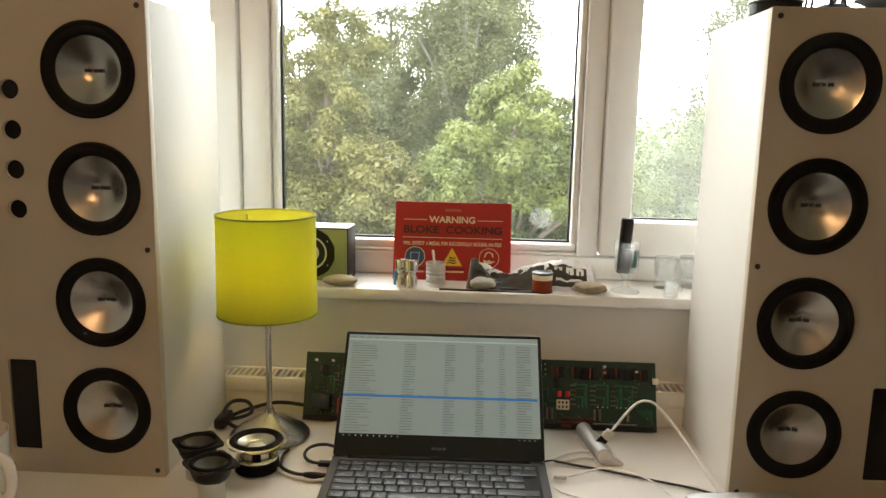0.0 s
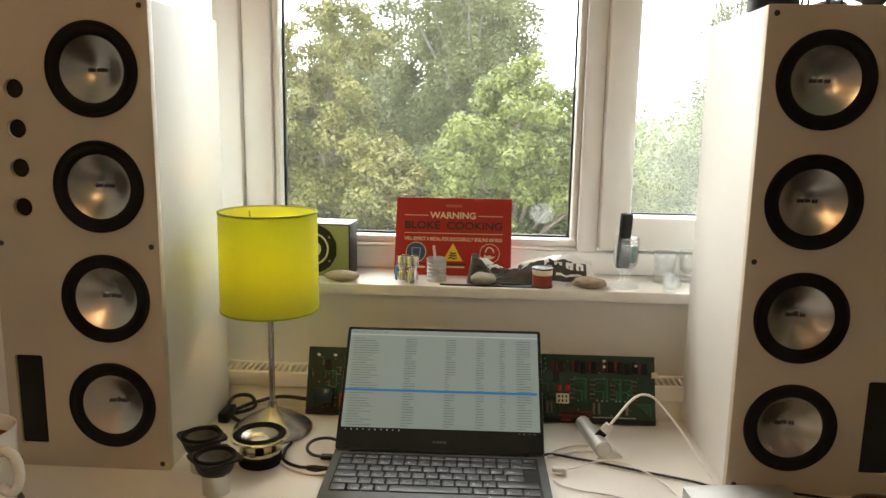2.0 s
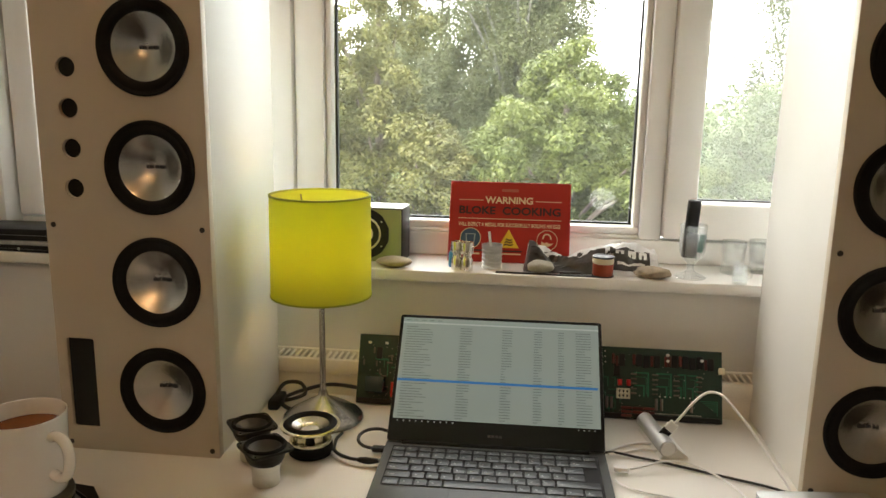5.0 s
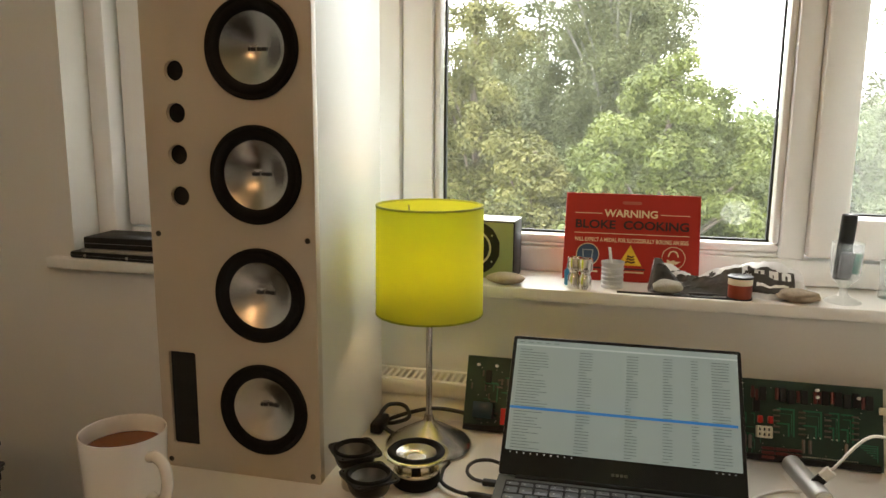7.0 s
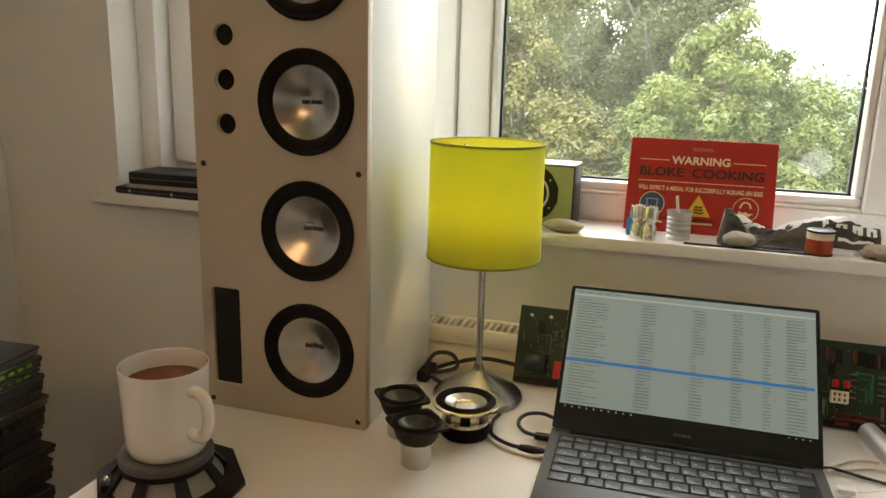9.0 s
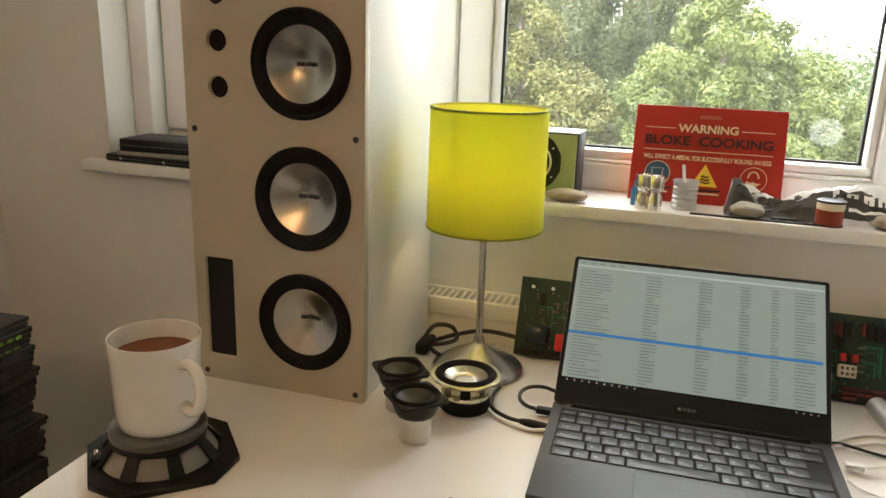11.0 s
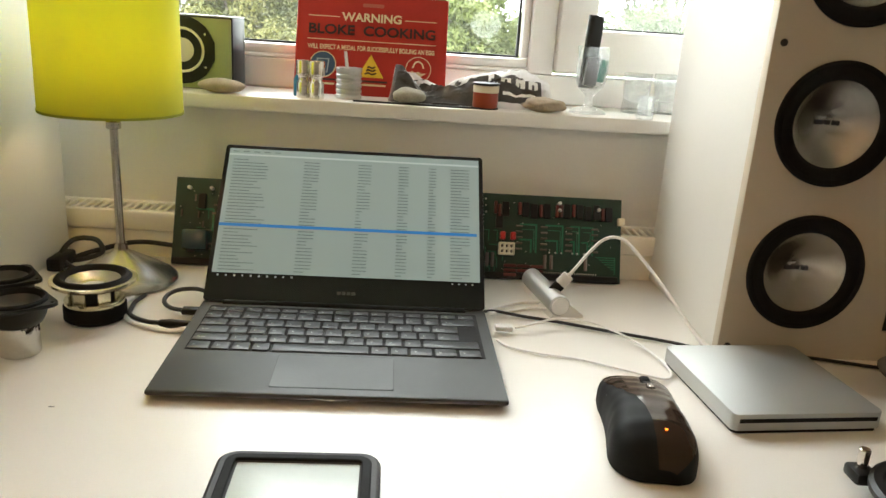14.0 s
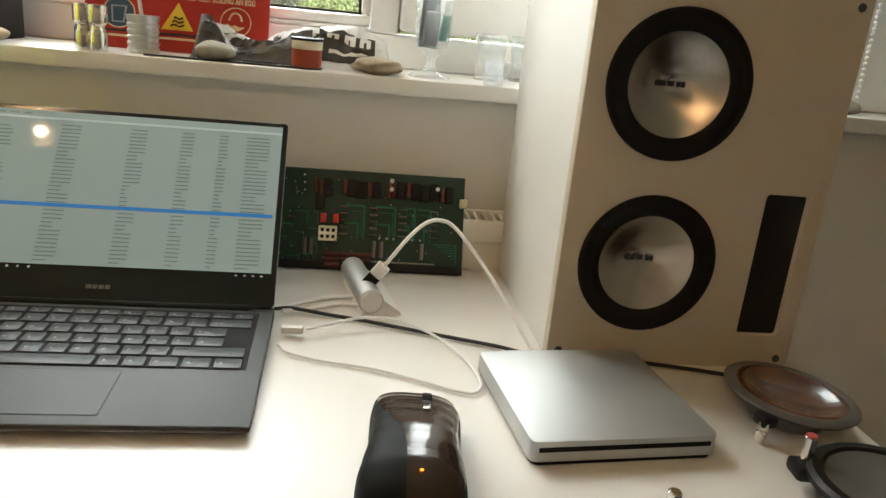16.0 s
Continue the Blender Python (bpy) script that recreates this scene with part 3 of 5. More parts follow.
lc = tube([(-0.335, 1.085, 0.7435), (-0.366, 1.09, 0.745), (-0.388, 1.108, 0.755), (-0.385, 1.138, 0.766), (-0.362, 1.148, 0.764), (-0.35, 1.134, 0.752), (-0.370, 1.118, 0.747), (-0.386, 1.128, 0.744), (-0.355, 1.150, 0.752), (-0.31, 1.155, 0.762), (-0.25, 1.152, 0.758), (-0.2, 1.15, 0.75)], 0.0032)
solo("lamp_cable", lc, CABLEB, "black lamp cable in loose loops behind the lamp", "cable")
solo("inline_switch", box(-0.396, 1.082, TOP + 0.001, -0.378, 1.128, TOP + 0.018, r=0.004), BLACKP, "black in-line cable switch", "switch")

# ---- ceiling lamp, behind and over the desk ----
cl = thing("ceiling_lamp", pose(-0.665, 0.647, RZ), "small ceiling spotlight with a warm bulb", "ceiling lamp")
part("rose", lathe([(0, 0), (0.05, 0), (0.048, -0.012), (0.03, -0.02), (0, -0.02)], 32), WHITEP, cl)
AIMED = pose(0, 0, -0.055) @ look((0, 0, 0), (0.62, 0.16, -1.62))
part("stem", tube([(0, 0, -0.018), (0, 0, -0.04), (0, 0, -0.055)], 0.006, 10, 3), WHITEP, cl)
part("housing", lathe([(0, 0.05), (0.03, 0.048), (0.036, 0.04), (0.037, -0.038), (0.035, -0.038), (0.034, 0.0), (0, 0.0)], 32), GREYP, cl, "dark spotlight can", m=AIMED)
part("bulb", lathe([(0.0132, -0.001), (0.0115, -0.005), (0.007, -0.008), (0, -0.009)], 32), SPOT, cl, "warm glowing lamp face", m=AIMED)

gl_ = thing("pendant_lamp", pose(-0.45, -1.1, RZ), "opal globe ceiling lamp giving warm light", "ceiling lamp")
part("rose", lathe([(0, 0), (0.05, 0), (0.048, -0.012), (0.03, -0.02), (0, -0.02)], 32), WHITEP, gl_)
part("stem", tube([(0, 0, -0.018), (0, 0, -0.05), (0, 0, -0.085)], 0.006, 10, 3), WHITEP, gl_)
part("globe", lathe([(0, -0.08)] + [(0.045 * math.sin(math.pi * k / 16), -0.125 + 0.045 * math.cos(math.pi * k / 16)) for k in range(1, 16)] + [(0, -0.17)], 32), GLOBE, gl_, "glowing opal glass globe")

# ---- laptop ----
lap = thing("laptop", pose(-0.0285, 0.790, TOP, 0, 0, 1.3), "open dark grey laptop showing a file list", "laptop")
LW = 0.304
side = [(0.0, 0.0062), (0.0012, 0.0098), (0.198, 0.0138), (0.200, 0.012), (0.200, 0.004), (0.185, 0.0024), (0.02, 0.0024)]
bb = prism(side, -LW / 2, LW / 2)
bmesh.ops.transform(bb, matrix=Matrix(((0, 0, 1, 0), (1, 0, 0, 0), (0, 1, 0, 0), (0, 0, 0, 1))), verts=bb.verts)
bmesh.ops.bevel(bb, geom=list(bb.edges), offset=0.0011, segments=2, profile=0.5, affect="EDGES")
part("base", bb, SLATE, lap)
for x in (-0.12, 0.12):
    for y in (0.03, 0.18):
        part("foot", box(x - 0.02, y - 0.004, 0, x + 0.02, y + 0.004, 0.0034, r=0.001), RUBBER, lap)
slope = math.degrees(math.atan2(0.0138 - 0.0098, 0.197))
deck = part("keyboard_deck", box(-0.1405, 0.0795, -0.0006, 0.1405, 0.1845, 0.0003, r=0.0002, seg=1), FOAM_SHADE, lap, m=pose(0, 0, 0.0098, slope, 0, 0))
part("front_lip", box(-0.150, -0.0006, 0.0064, 0.150, 0.0004, 0.0072), GREYP, lap, "grey metal front edge")
part("status_light", box(-0.008, -0.0014, 0.0060, 0.004, -0.0004, 0.0072, r=0.0003, seg=1), CHROME, lap)
tpad = part("trackpad", plate("trackpad", [rounded(0.105, 0.060, 0.002)], 0.0006, surface("trackpad_glass", (0.040, 0.042, 0.042), 0.5), 0.0002), None, lap, m=pose(0, 0.0435, 0.01052, slope, 0, 0))
part("trackpad_groove", plate("groove", [rounded(0.1066, 0.0616, 0.0025), rounded(0.105, 0.060, 0.002)], 0.0004, BLACKP), None, lap, m=pose(0, 0.0435, 0.01058, slope, 0, 0))
U = 0.01855
ROWSK = [(0.0795, 0.0168, [1.2, 1, 1, 1, 5.0, 1, 1, 1.27, 1.27, 1.26]), (0.0974, 0.0168, [1.9, 1, 1, 1, 1, 1, 1, 1, 1, 1, 1, 3.1]), (0.1153, 0.0168, [1.7, 1, 1, 1, 1, 1, 1, 1, 1, 1, 1, 1, 1.3]), (0.1332, 0.0168, [1.45, 1, 1, 1, 1, 1, 1, 1, 1, 1, 1, 1, 1.55]), (0.1511, 0.0168, [1, 1, 1, 1, 1, 1, 1, 1, 1, 1, 1, 1, 1, 2]), (0.169, 0.0105, [1] * 15)]
key_mesh = {}
legend = bmesh.new()
for y, d, widths in ROWSK:
    x = -0.1391
    for w in widths:
        size = (round(w, 2), d)
        if size not in key_mesh:
            kw = w * U - 0.0033
            key_mesh[size] = finish(prism(rounded(kw, d - 0.0016, 0.0015, 2, kw / 2, (d - 0.001) / 2), 0.0, 0.0012, 0.0004), "key", KEYM)
        part("key", key_mesh[size], None, lap, m=pose(0, 0, 0.0098, slope, 0, 0) @ Matrix.Translation((x + 0.0004, y + 0.0006, 0.0002)))
        if w < 3:
            lx, ly, q = x + 0.0042, y + d * 0.40, random.random()
            for a, b, e, f in ((0, 0, 0.0007, 0.0032), (0.0007, 0.0012 * (q > 0.4), 0.0022, 0.0007 + 0.0012 * (q > 0.4)), (0.0016, 0.0019 * (q > 0.6), 0.0023, 0.0014 + 0.0016 * (q > 0.6))):
                box(lx + a, ly + b, 0.00132, lx + e, ly + f, 0.00144, bm=legend)
            if w > 1.3:
                box(lx + 0.0034, ly, 0.00132, lx + 0.0034 + 0.004 * q + 0.002, ly + 0.0014, 0.00144, bm=legend)
        x += w * U
tagged(part("key_legend", legend, KEYL, lap, "pale key legends", m=pose(0, 0, 0.0098, slope, 0, 0)), kind="stuff")
hinge = part("hinge", lathe([(0, -0.13), (0.0045, -0.13), (0.0045, 0.13), (0, 0.13)], 20), RUBBER, lap, m=pose(0, 0.1945, 0.0125, 0, 90, 0))
lid = part("lid", prism(rounded(LW, 0.1965, 0.004, 4, 0, 0.0993), -0.0035, 0.0, 0.0006, m=pose(0, 0, 0, 90, 0, 0)), ALU, lap, m=pose(0, 0.1945, 0.0142, -42.3, 0, 0))
part("bezel", plate("bezel", [rounded(LW - 0.0012, 0.1958, 0.0036, 4, 0, 0.0993)], 0.0012, BEZEL, 0.0003), None, lid, m=pose(0, 0.0002, 0, 90, 0, 0))
SW, SH, SB = 0.2935, 0.165, 0.0275
scr = box(-SW / 2, -0.0017, SB + 0.0062, SW / 2, -0.0012, SB + SH)
part("screen", scr, SCREEN, lid, "lit screen with a pale file list")
part("selection_bar", box(-SW / 2, -0.0021, SB + 0.0628, SW / 2 - 0.003, -0.00175, SB + 0.0663), SCREENB, lid, "blue highlighted row")
txt = bmesh.new()
for k in range(35):
    z = SB + SH - 0.0155 - k * 0.00412
    if abs(z - SB - 0.064) < 0.003:
        continue
    for cxf, wmax, left in ((0.02, 0.052, True), (0.335, 0.021, False), (0.545, 0.018, False), (0.70, 0.014, False), (0.815, 0.010, False), (0.93, 0.026, False)):
        w = wmax * (0.28 + 0.55 * random.random() if left else (0.85 if k % 9 < 7 else 0.5))
        if cxf in (0.545,) and 14 < k < 22:
            w *= 0.45
        xa = -SW / 2 + SW * cxf - (0 if left else wmax / 2)
        box(xa, -0.0020, z, xa + w, -0.00175, z + 0.00085, bm=txt)
for k in range(5):
    box(-SW / 2 + 0.004 + 0.012 * k, -0.0020, SB + SH - 0.0045, -SW / 2 + 0.011 + 0.012 * k, -0.00175, SB + SH - 0.0035, bm=txt)
tagged(part("text_line", txt, SCREENK, lid, "rows of small grey text bars"), kind="stuff")
part("toolbar", box(-SW / 2, -0.0020, SB + SH - 0.0095, SW / 2, -0.0018, SB + SH - 0.0072), glowing("screen_bar", (0.66, 0.76, 0.74), 0.24), lid)
ico = bmesh.new()
for k in range(10):
    s = 0.0006 * random.random()
    box(-SW / 2 + 0.006 + k * 0.0088, -0.0018, SB + 0.0022, -SW / 2 + 0.0076 + k * 0.0088 + s, -0.00135, SB + 0.0022 + 0.0019, bm=ico)
for k in range(4):
    box(SW / 2 - 0.032 + k * 0.0075, -0.0018, SB + 0.0025, SW / 2 - 0.0298 + k * 0.0075, -0.00135, SB + 0.0036, bm=ico)
tagged(part("taskbar_icon", ico, SCREENL, lid, "row of tiny pale icons"), kind="stuff")
mk = bmesh.new()
for k in range(4):
    box(-0.0105 + k * 0.0053, -0.0017, 0.0125, -0.0063 + k * 0.0053, -0.0012, 0.0163, bm=mk)
part("logo", mk, surface("dim_logo", (0.06, 0.058, 0.055), 0.4), lid, "grey maker's mark")

# ---- circuit board leaning on the radiator ----
pcb = thing("circuit_board", pose(-0.267, 1.1385, TOP + 0.0005, -21.5, 0, 0.6), "long green circuit board leaning on the radiator", "circuit board")
PW, PH = 0.579, 0.1115
part("board", box(0, 0, 0, PW, 0.002, PH, r=0.0005, seg=1), PCB, pcb)
tr = bmesh.new()


def track(x0, z0, x1, z1, w=0.0022):
    """A flat bent track: along, then down."""
    box(x0, -0.0006, z0 - w, x1, 0.0002, z0, bm=tr)
    box(x1 - w, -0.0006, min(z0, z1), x1, 0.0002, max(z0, z1), bm=tr)


for k in range(60):
    x, z = 0.01 + random.random() * 0.40, 0.012 + random.random() * (PH - 0.03)
    track(x, z, x + 0.004 + random.random() * 0.018, max(0.009, z - 0.003 - random.random() * 0.016), 0.0011)
# four banks of broad tracks, each with two nested bends
for x, run, z in ((0.444, 0.023, 0.0735), (0.478, 0.024, 0.0735), (0.511, 0.013, 0.0735), (0.526, 0.016, 0.073)):
    track(x, z, x + run, z - 0.038)
    track(x, z - 0.020, x + run - 0.0065, z - 0.038)
    track(x + 0.003, z - 0.007, x + run - 0.0035, z - 0.034, 0.0009)
for x0, x1, z in ((0.06, 0.09, 0.082), (0.09, 0.13, 0.075), (0.055, 0.085, 0.060), (0.03, 0.05, 0.072)):
    track(x0, z, x1, z - 0.028, 0.0018)
for k in range(6):
    track(0.546 + 0.004 * k, 0.034 - 0.003 * k, 0.572, 0.012, 0.0012)
tagged(part("trace", tr, TRACE, pcb, "bright green tracks"), kind="stuff")
pads = bmesh.new()


def pad(x, z, r=0.0011):
    lathe([(r, 0), (r * 0.7, 0.0006), (0, 0.0008)], 6, bm=pads, m=Matrix.Translation((x, 0, z)) @ FACING)


for k in range(150):
    pad(0.006 + random.random() * (PW - 0.012), 0.010 + random.random() * (PH - 0.02), 0.0007)
for k in range(24):
    pad(0.475 + 0.0031 * k, 0.0105, 0.0012)
for x in (0.484, 0.492, 0.5, 0.515, 0.521, 0.53):
    pad(x, 0.037, 0.0014)
for x in (0.398, 0.3985, 0.399):
    pad(x, 0.104 - (x - 0.398) * 17, 0.0014)
tagged(part("solder_pad", pads, SOLDER, pcb), kind="stuff")
MAROON = surface("maroon_component", (0.10, 0.018, 0.014), 0.4, var=0.3, per_piece=0.5)
chip = finish(box(0, -0.0045, 0, 0.009, 0, 0.019, r=0.0005, seg=1), "chip", BLACKP)
slim = finish(box(0, -0.0050, 0, 0.0042, 0, 0.0165, r=0.0008, seg=1), "film_capacitor", MAROON)
# a crowded band of upright components along the top edge
x = 0.404
while x < PW - 0.012:
    kind = random.random()
    if kind < 0.42:
        part("chip", chip, None, pcb, m=Matrix.Translation((x, 0, 0.080 + 0.003 * random.random())))
        x += 0.0112
    elif kind < 0.85:
        part("film_capacitor", slim, None, pcb, m=Matrix.Translation((x, 0, 0.081 + 0.005 * random.random())))
        x += 0.0054
    else:
        x += 0.005
for x, z in ((0.03, 0.072), (0.075, 0.060), (0.10, 0.07), (0.12, 0.03), (0.15, 0.07), (0.2, 0.05), (0.26, 0.07), (0.31, 0.04), (0.36, 0.06), (0.412, 0.066)):
    part("chip", chip, None, pcb, m=Matrix.Translation((x, 0, z)))
res = finish(lathe([(0, 0), (0.0012, 0.0004), (0.0015, 0.0015), (0.0012, 0.003), (0.0012, 0.0065), (0.0015, 0.008), (0.0012, 0.009), (0, 0.0094)], 8), "resistor", RESIST)
for k in range(60):
    x, z = 0.008 + random.random() * 0.4, 0.014 + random.random() * (PH - 0.04)
    part("resistor", res, None, pcb, m=pose(x, -0.0016, z, 0, 90 if k % 3 == 0 else 0, 0))
# columns of small brown parts beside each bank of tracks
for x in (0.4425, 0.4755, 0.5085, 0.543):
    for j in range(5):
        part("resistor", res, None, pcb, m=pose(x - 0.004, -0.0016, 0.070 - 0.0075 * j, 0, 90, 0))
GREYRES = surface("ceramic_resistor", (0.24, 0.19, 0.17), 0.6, per_piece=0.4)
big = finish(lathe([(0, 0), (0.0018, 0), (0.0022, 0.001), (0.0022, 0.0175), (0.0018, 0.0185), (0, 0.0185)], 12), "power_resistor", GREYRES)
for x in (0.402, 0.409, 0.478, 0.4865, 0.532, 0.2, 0.3):
    part("power_resistor", big, None, pcb, m=pose(x, -0.0025, 0.015, 0, 0, 0))
for k in range(7):
    part("film_capacitor", slim, None, pcb, m=pose(0.424 + 0.0175 * (k % 3), -0.001, 0.0195 - 0.006 * (k // 3), 0, 90, 0))
# black strip stands in for the shadow below the board
part("shadow_strip", box(0.001, -0.005, 0.0, PW - 0.004, -0.0002, 0.0085, r=0.001, seg=1), BLACKP, pcb, "black strip standing in for shadow under the lower edge")
can = finish(lathe([(0, 0), (0.0021, 0), (0.0023, 0.0006), (0.0023, 0.008), (0.0019, 0.0088), (0, 0.0084)], 16), "capacitor", WHITEP)
for x, z in ((0.018, 0.098), (0.046, 0.098), (0.495, 0.102), (0.495, 0.0925), (0.547, 0.0955)):
    part("capacitor", can, None, pcb, "small pale capacitor", m=Matrix.Translation((x, 0, z)) @ FACING)
redm = finish(box(0, -0.009, 0, 0.0065, 0, 0.010, r=0.001), "capacitor", REDP)
for x, z in ((0.418, 0.051), (0.4315, 0.051), (0.33, 0.085), (0.075, 0.02), (0.082, 0.02)):
    part("capacitor", redm, None, pcb, "red box capacitor", m=Matrix.Translation((x, 0, z)))
conn = part("connector", plate("connector", [rounded(0.0195, 0.0155, 0.001, 2)] + [rounded(0.0042, 0.0048, 0.0008, 2, -0.006 + 0.006 * i, -0.0035 + 0.007 * j) for i in range(3) for j in range(2)], 0.012, CREAM, 0.0004), None, pcb, "cream six-way socket", m=pose(0.4265, 0, 0.039, 90, 0, 0))
part("socket_floor", box(-0.0092, -0.0073, 0.001, 0.0092, 0.0073, 0.004), BLACKP, conn)
part("transformer", box(0.016, -0.02, 0.018, 0.047, 0, 0.044, r=0.003), BLUEP, pcb, "dark blue potted transformer")
part("relay", box(0.058, -0.013, 0.012, 0.071, 0, 0.036, r=0.001), REDP, pcb, "red relay")
part("edge_socket", box(PW - 0.006, -0.008, 0.076, PW + 0.003, 0, 0.086, r=0.001), CREAM, pcb)


# ---- things on the sill ----
sign = thing("warning_sign", pose(-0.033, 1.299, SILL, -19, 0, 0.6), "red card sign with a joke cooking warning", "sign")
part("board", box(-0.106, 0, 0, 0.106, 0.003, 0.1440, r=0.0008, seg=1), SIGNR, sign)


def on_sign(name, me, x, z, label=""):
    return part(name, me, None, sign, label, m=pose(x, -0.0006, z, 90, 0, 0))


on_sign("lettering", lettering("WARNING", 0.0165, SIGNT, 0.084, bold=0.026), -0.001, 0.1105, "cream word")
on_sign("lettering", lettering("BLOKE  COOKING", 0.0190, SIGNK, 0.178, bold=0.027), 0.0, 0.0915, "dark word")
on_sign("lettering", lettering("WILL EXPECT A MEDAL FOR SUCCESSFULLY BOILING AN EGG", 0.0092, SIGNT, 0.178, bold=0.02), 0.0, 0.0665, "cream line of words")
for x0, x1, z in ((-0.09, -0.047, 0.1105), (0.045, 0.09, 0.1105), (-0.09, 0.09, 0.0775)):
    part("rule", box(x0, -0.0006, z - 0.0005, x1, 0, z + 0.0005), SIGNT, sign)
part("hook_slot", prism(rounded(0.03, 0.005, 0.002, 3), 0, 0.0006, m=pose(0, 0, 0.129, 90, 0, 0)), surface("sign_faded", (0.4, 0.1, 0.06), 0.6), sign)
badge = part("badge", prism(circle(0.0185, 36), 0, 0.0006, m=pose(-0.067, 0, 0.042, 90, 0, 0)), SIGNT, sign, "round blue mug badge")
part("badge_field", prism(circle(0.0172, 36), 0, 0.0009, m=pose(-0.067, 0, 0.042, 90, 0, 0)), SIGNB, badge)
part("badge_figure", prism([(-0.007, -0.011), (0.007, -0.011), (0.009, 0.009), (-0.009, 0.009)], 0, 0.0012, m=pose(-0.067, 0, 0.041, 90, 0, 0)), surface("badge_pale", (0.3, 0.36, 0.42), 0.6), badge)
part("badge_inner", prism([(-0.0055, -0.0095), (0.0055, -0.0095), (0.007, 0.0075), (-0.007, 0.0075)], 0, 0.0015, m=pose(-0.067, 0, 0.041, 90, 0, 0)), SIGNB, badge)
tri = part("triangle", prism([(-0.0185, -0.014), (0.0185, -0.014), (0, 0.019)], 0, 0.0006, m=pose(0.0, 0, 0.0405, 90, 0, 0)), SIGNY, sign, "yellow warning triangle")
for k in range(3):
    part("wave", tube([(-0.008 + 0.002 * k, -0.0008, 0.031 + 0.0045 * k), (-0.003, -0.0008, 0.033 + 0.0045 * k), (0.002, -0.0008, 0.031 + 0.0045 * k), (0.008 - 0.001 * k, -0.0008, 0.033 + 0.0045 * k)], 0.0011, 6, 5), SIGNK, tri)
ring = part("ring", lathe([(0.0172, 0), (0.0172, 0.0006), (0.0182, 0.0006), (0.0182, 0)], 36, m=pose(0.067, 0, 0.042, 90, 0, 0)), SIGNT, sign, "cream ring with a hand")
part("hand_mark", prism([(-0.010, -0.006), (-0.003, -0.0085), (0.004, -0.008), (0.011, -0.003), (0.004, -0.0035), (0, -0.001), (-0.004, -0.003), (-0.010, 0.0)], 0, 0.0007, m=pose(0.067, 0, 0.040, 90, 0, 0)), SIGNT, ring)
part("arch_mark", tube([(0.059, -0.0008, 0.044), (0.062, -0.0008, 0.051), (0.067, -0.0008, 0.053), (0.072, -0.0008, 0.050), (0.074, -0.0008, 0.044)], 0.0012, 6, 5), SIGNT, ring)
for z, x0, x1 in ((0.0195, -0.09, -0.045), (0.0135, -0.09, -0.05), (0.0195, -0.024, 0.024), (0.0145, -0.022, 0.022)):
    part("text_bar", box(x0, -0.0006, z, x1, 0, z + 0.0026), SIGNK if z > 0.018 else SIGNT, sign, "unreadable line of small print")

spk = thing("boxed_speaker", pose(-0.279, 1.262, SILL, 0, 0, -3), "small green boxed speaker with a black driver", "speaker")
part("carton", box(-0.062, 0.003, 0, 0.066, 0.062, 0.094, r=0.002), BLACKP, spk)
part("front_panel", box(-0.062, 0, 0.001, 0.064, 0.0035, 0.092, r=0.001), GREENBOX, spk)
part("top_flap", box(-0.062, 0.0, 0.0935, 0.066, 0.062, 0.0955, r=0.0008, seg=1), SILVERP, spk)
fl = part("driver_flange", prism([(0.044 * math.cos(a) * (1.0 if k % 2 else 0.97), 0.044 * math.sin(a)) for k, a in enumerate([math.pi * 2 * i / 24 for i in range(24)])], 0, 0.002, m=pose(0.0, 0, 0.05, 90, 0, 0)), BLACKP, spk, "black speaker flange")
part("gold_ring", lathe([(0.026, 0.002), (0.027, 0.0034), (0.0285, 0.0034), (0.0295, 0.002)], 40, m=pose(0, 0, 0.05, 90, 0, 0)), CREAM, fl)
part("dust_cap", lathe([(0.0155, 0.002), (0.013, 0.004), (0.007, 0.006), (0, 0.0065)], 28, m=pose(0, 0, 0.05, 90, 0, 0)), CREAM, fl)
for a in (35, 145, 215, 325):
    part("screw", lathe([(0.0016, 0.002), (0.0012, 0.0028), (0, 0.003)], 10, m=pose(0.037 * math.cos(radians(a)), 0, 0.05 + 0.037 * math.sin(radians(a)), 90, 0, 0)), SOLDER, fl)

solo("pebble", lump(0.029, 0.02, 0.0095, 0.12, 1.3, 1), PEBBLE, "smooth flat buff pebble on the sill", "pebble", pose(-0.221, 1.232, SILL + 0.0090), "pebbles on the sill")
solo("pebble", lump(0.0225, 0.018, 0.0108, 0.14, 1.4, 2), PEBBLE2, "rounded pale grey pebble on the sill", "pebble", pose(0.0235, 1.236, SILL + 0.0102), "pebbles on the sill")
solo("pebble", lump(0.030, 0.018, 0.0095, 0.25, 1.6, 5), surface("brown_pebble", (0.36, 0.30, 0.22), 0.8, var=0.4, scale=60, bump=0.4), "long brownish pebble beside the bag", "pebble", pose(0.204, 1.233, SILL + 0.0088, 0, 0, -4), "pebbles on the sill")
solo("pebble", lump(0.02, 0.014, 0.009, 0.2, 1.5, 8), PEBBLE2, "small grey pebble by the blind chain", "pebble", pose(0.795, 1.245, SILL + 0.0084), "pebbles on the sill")

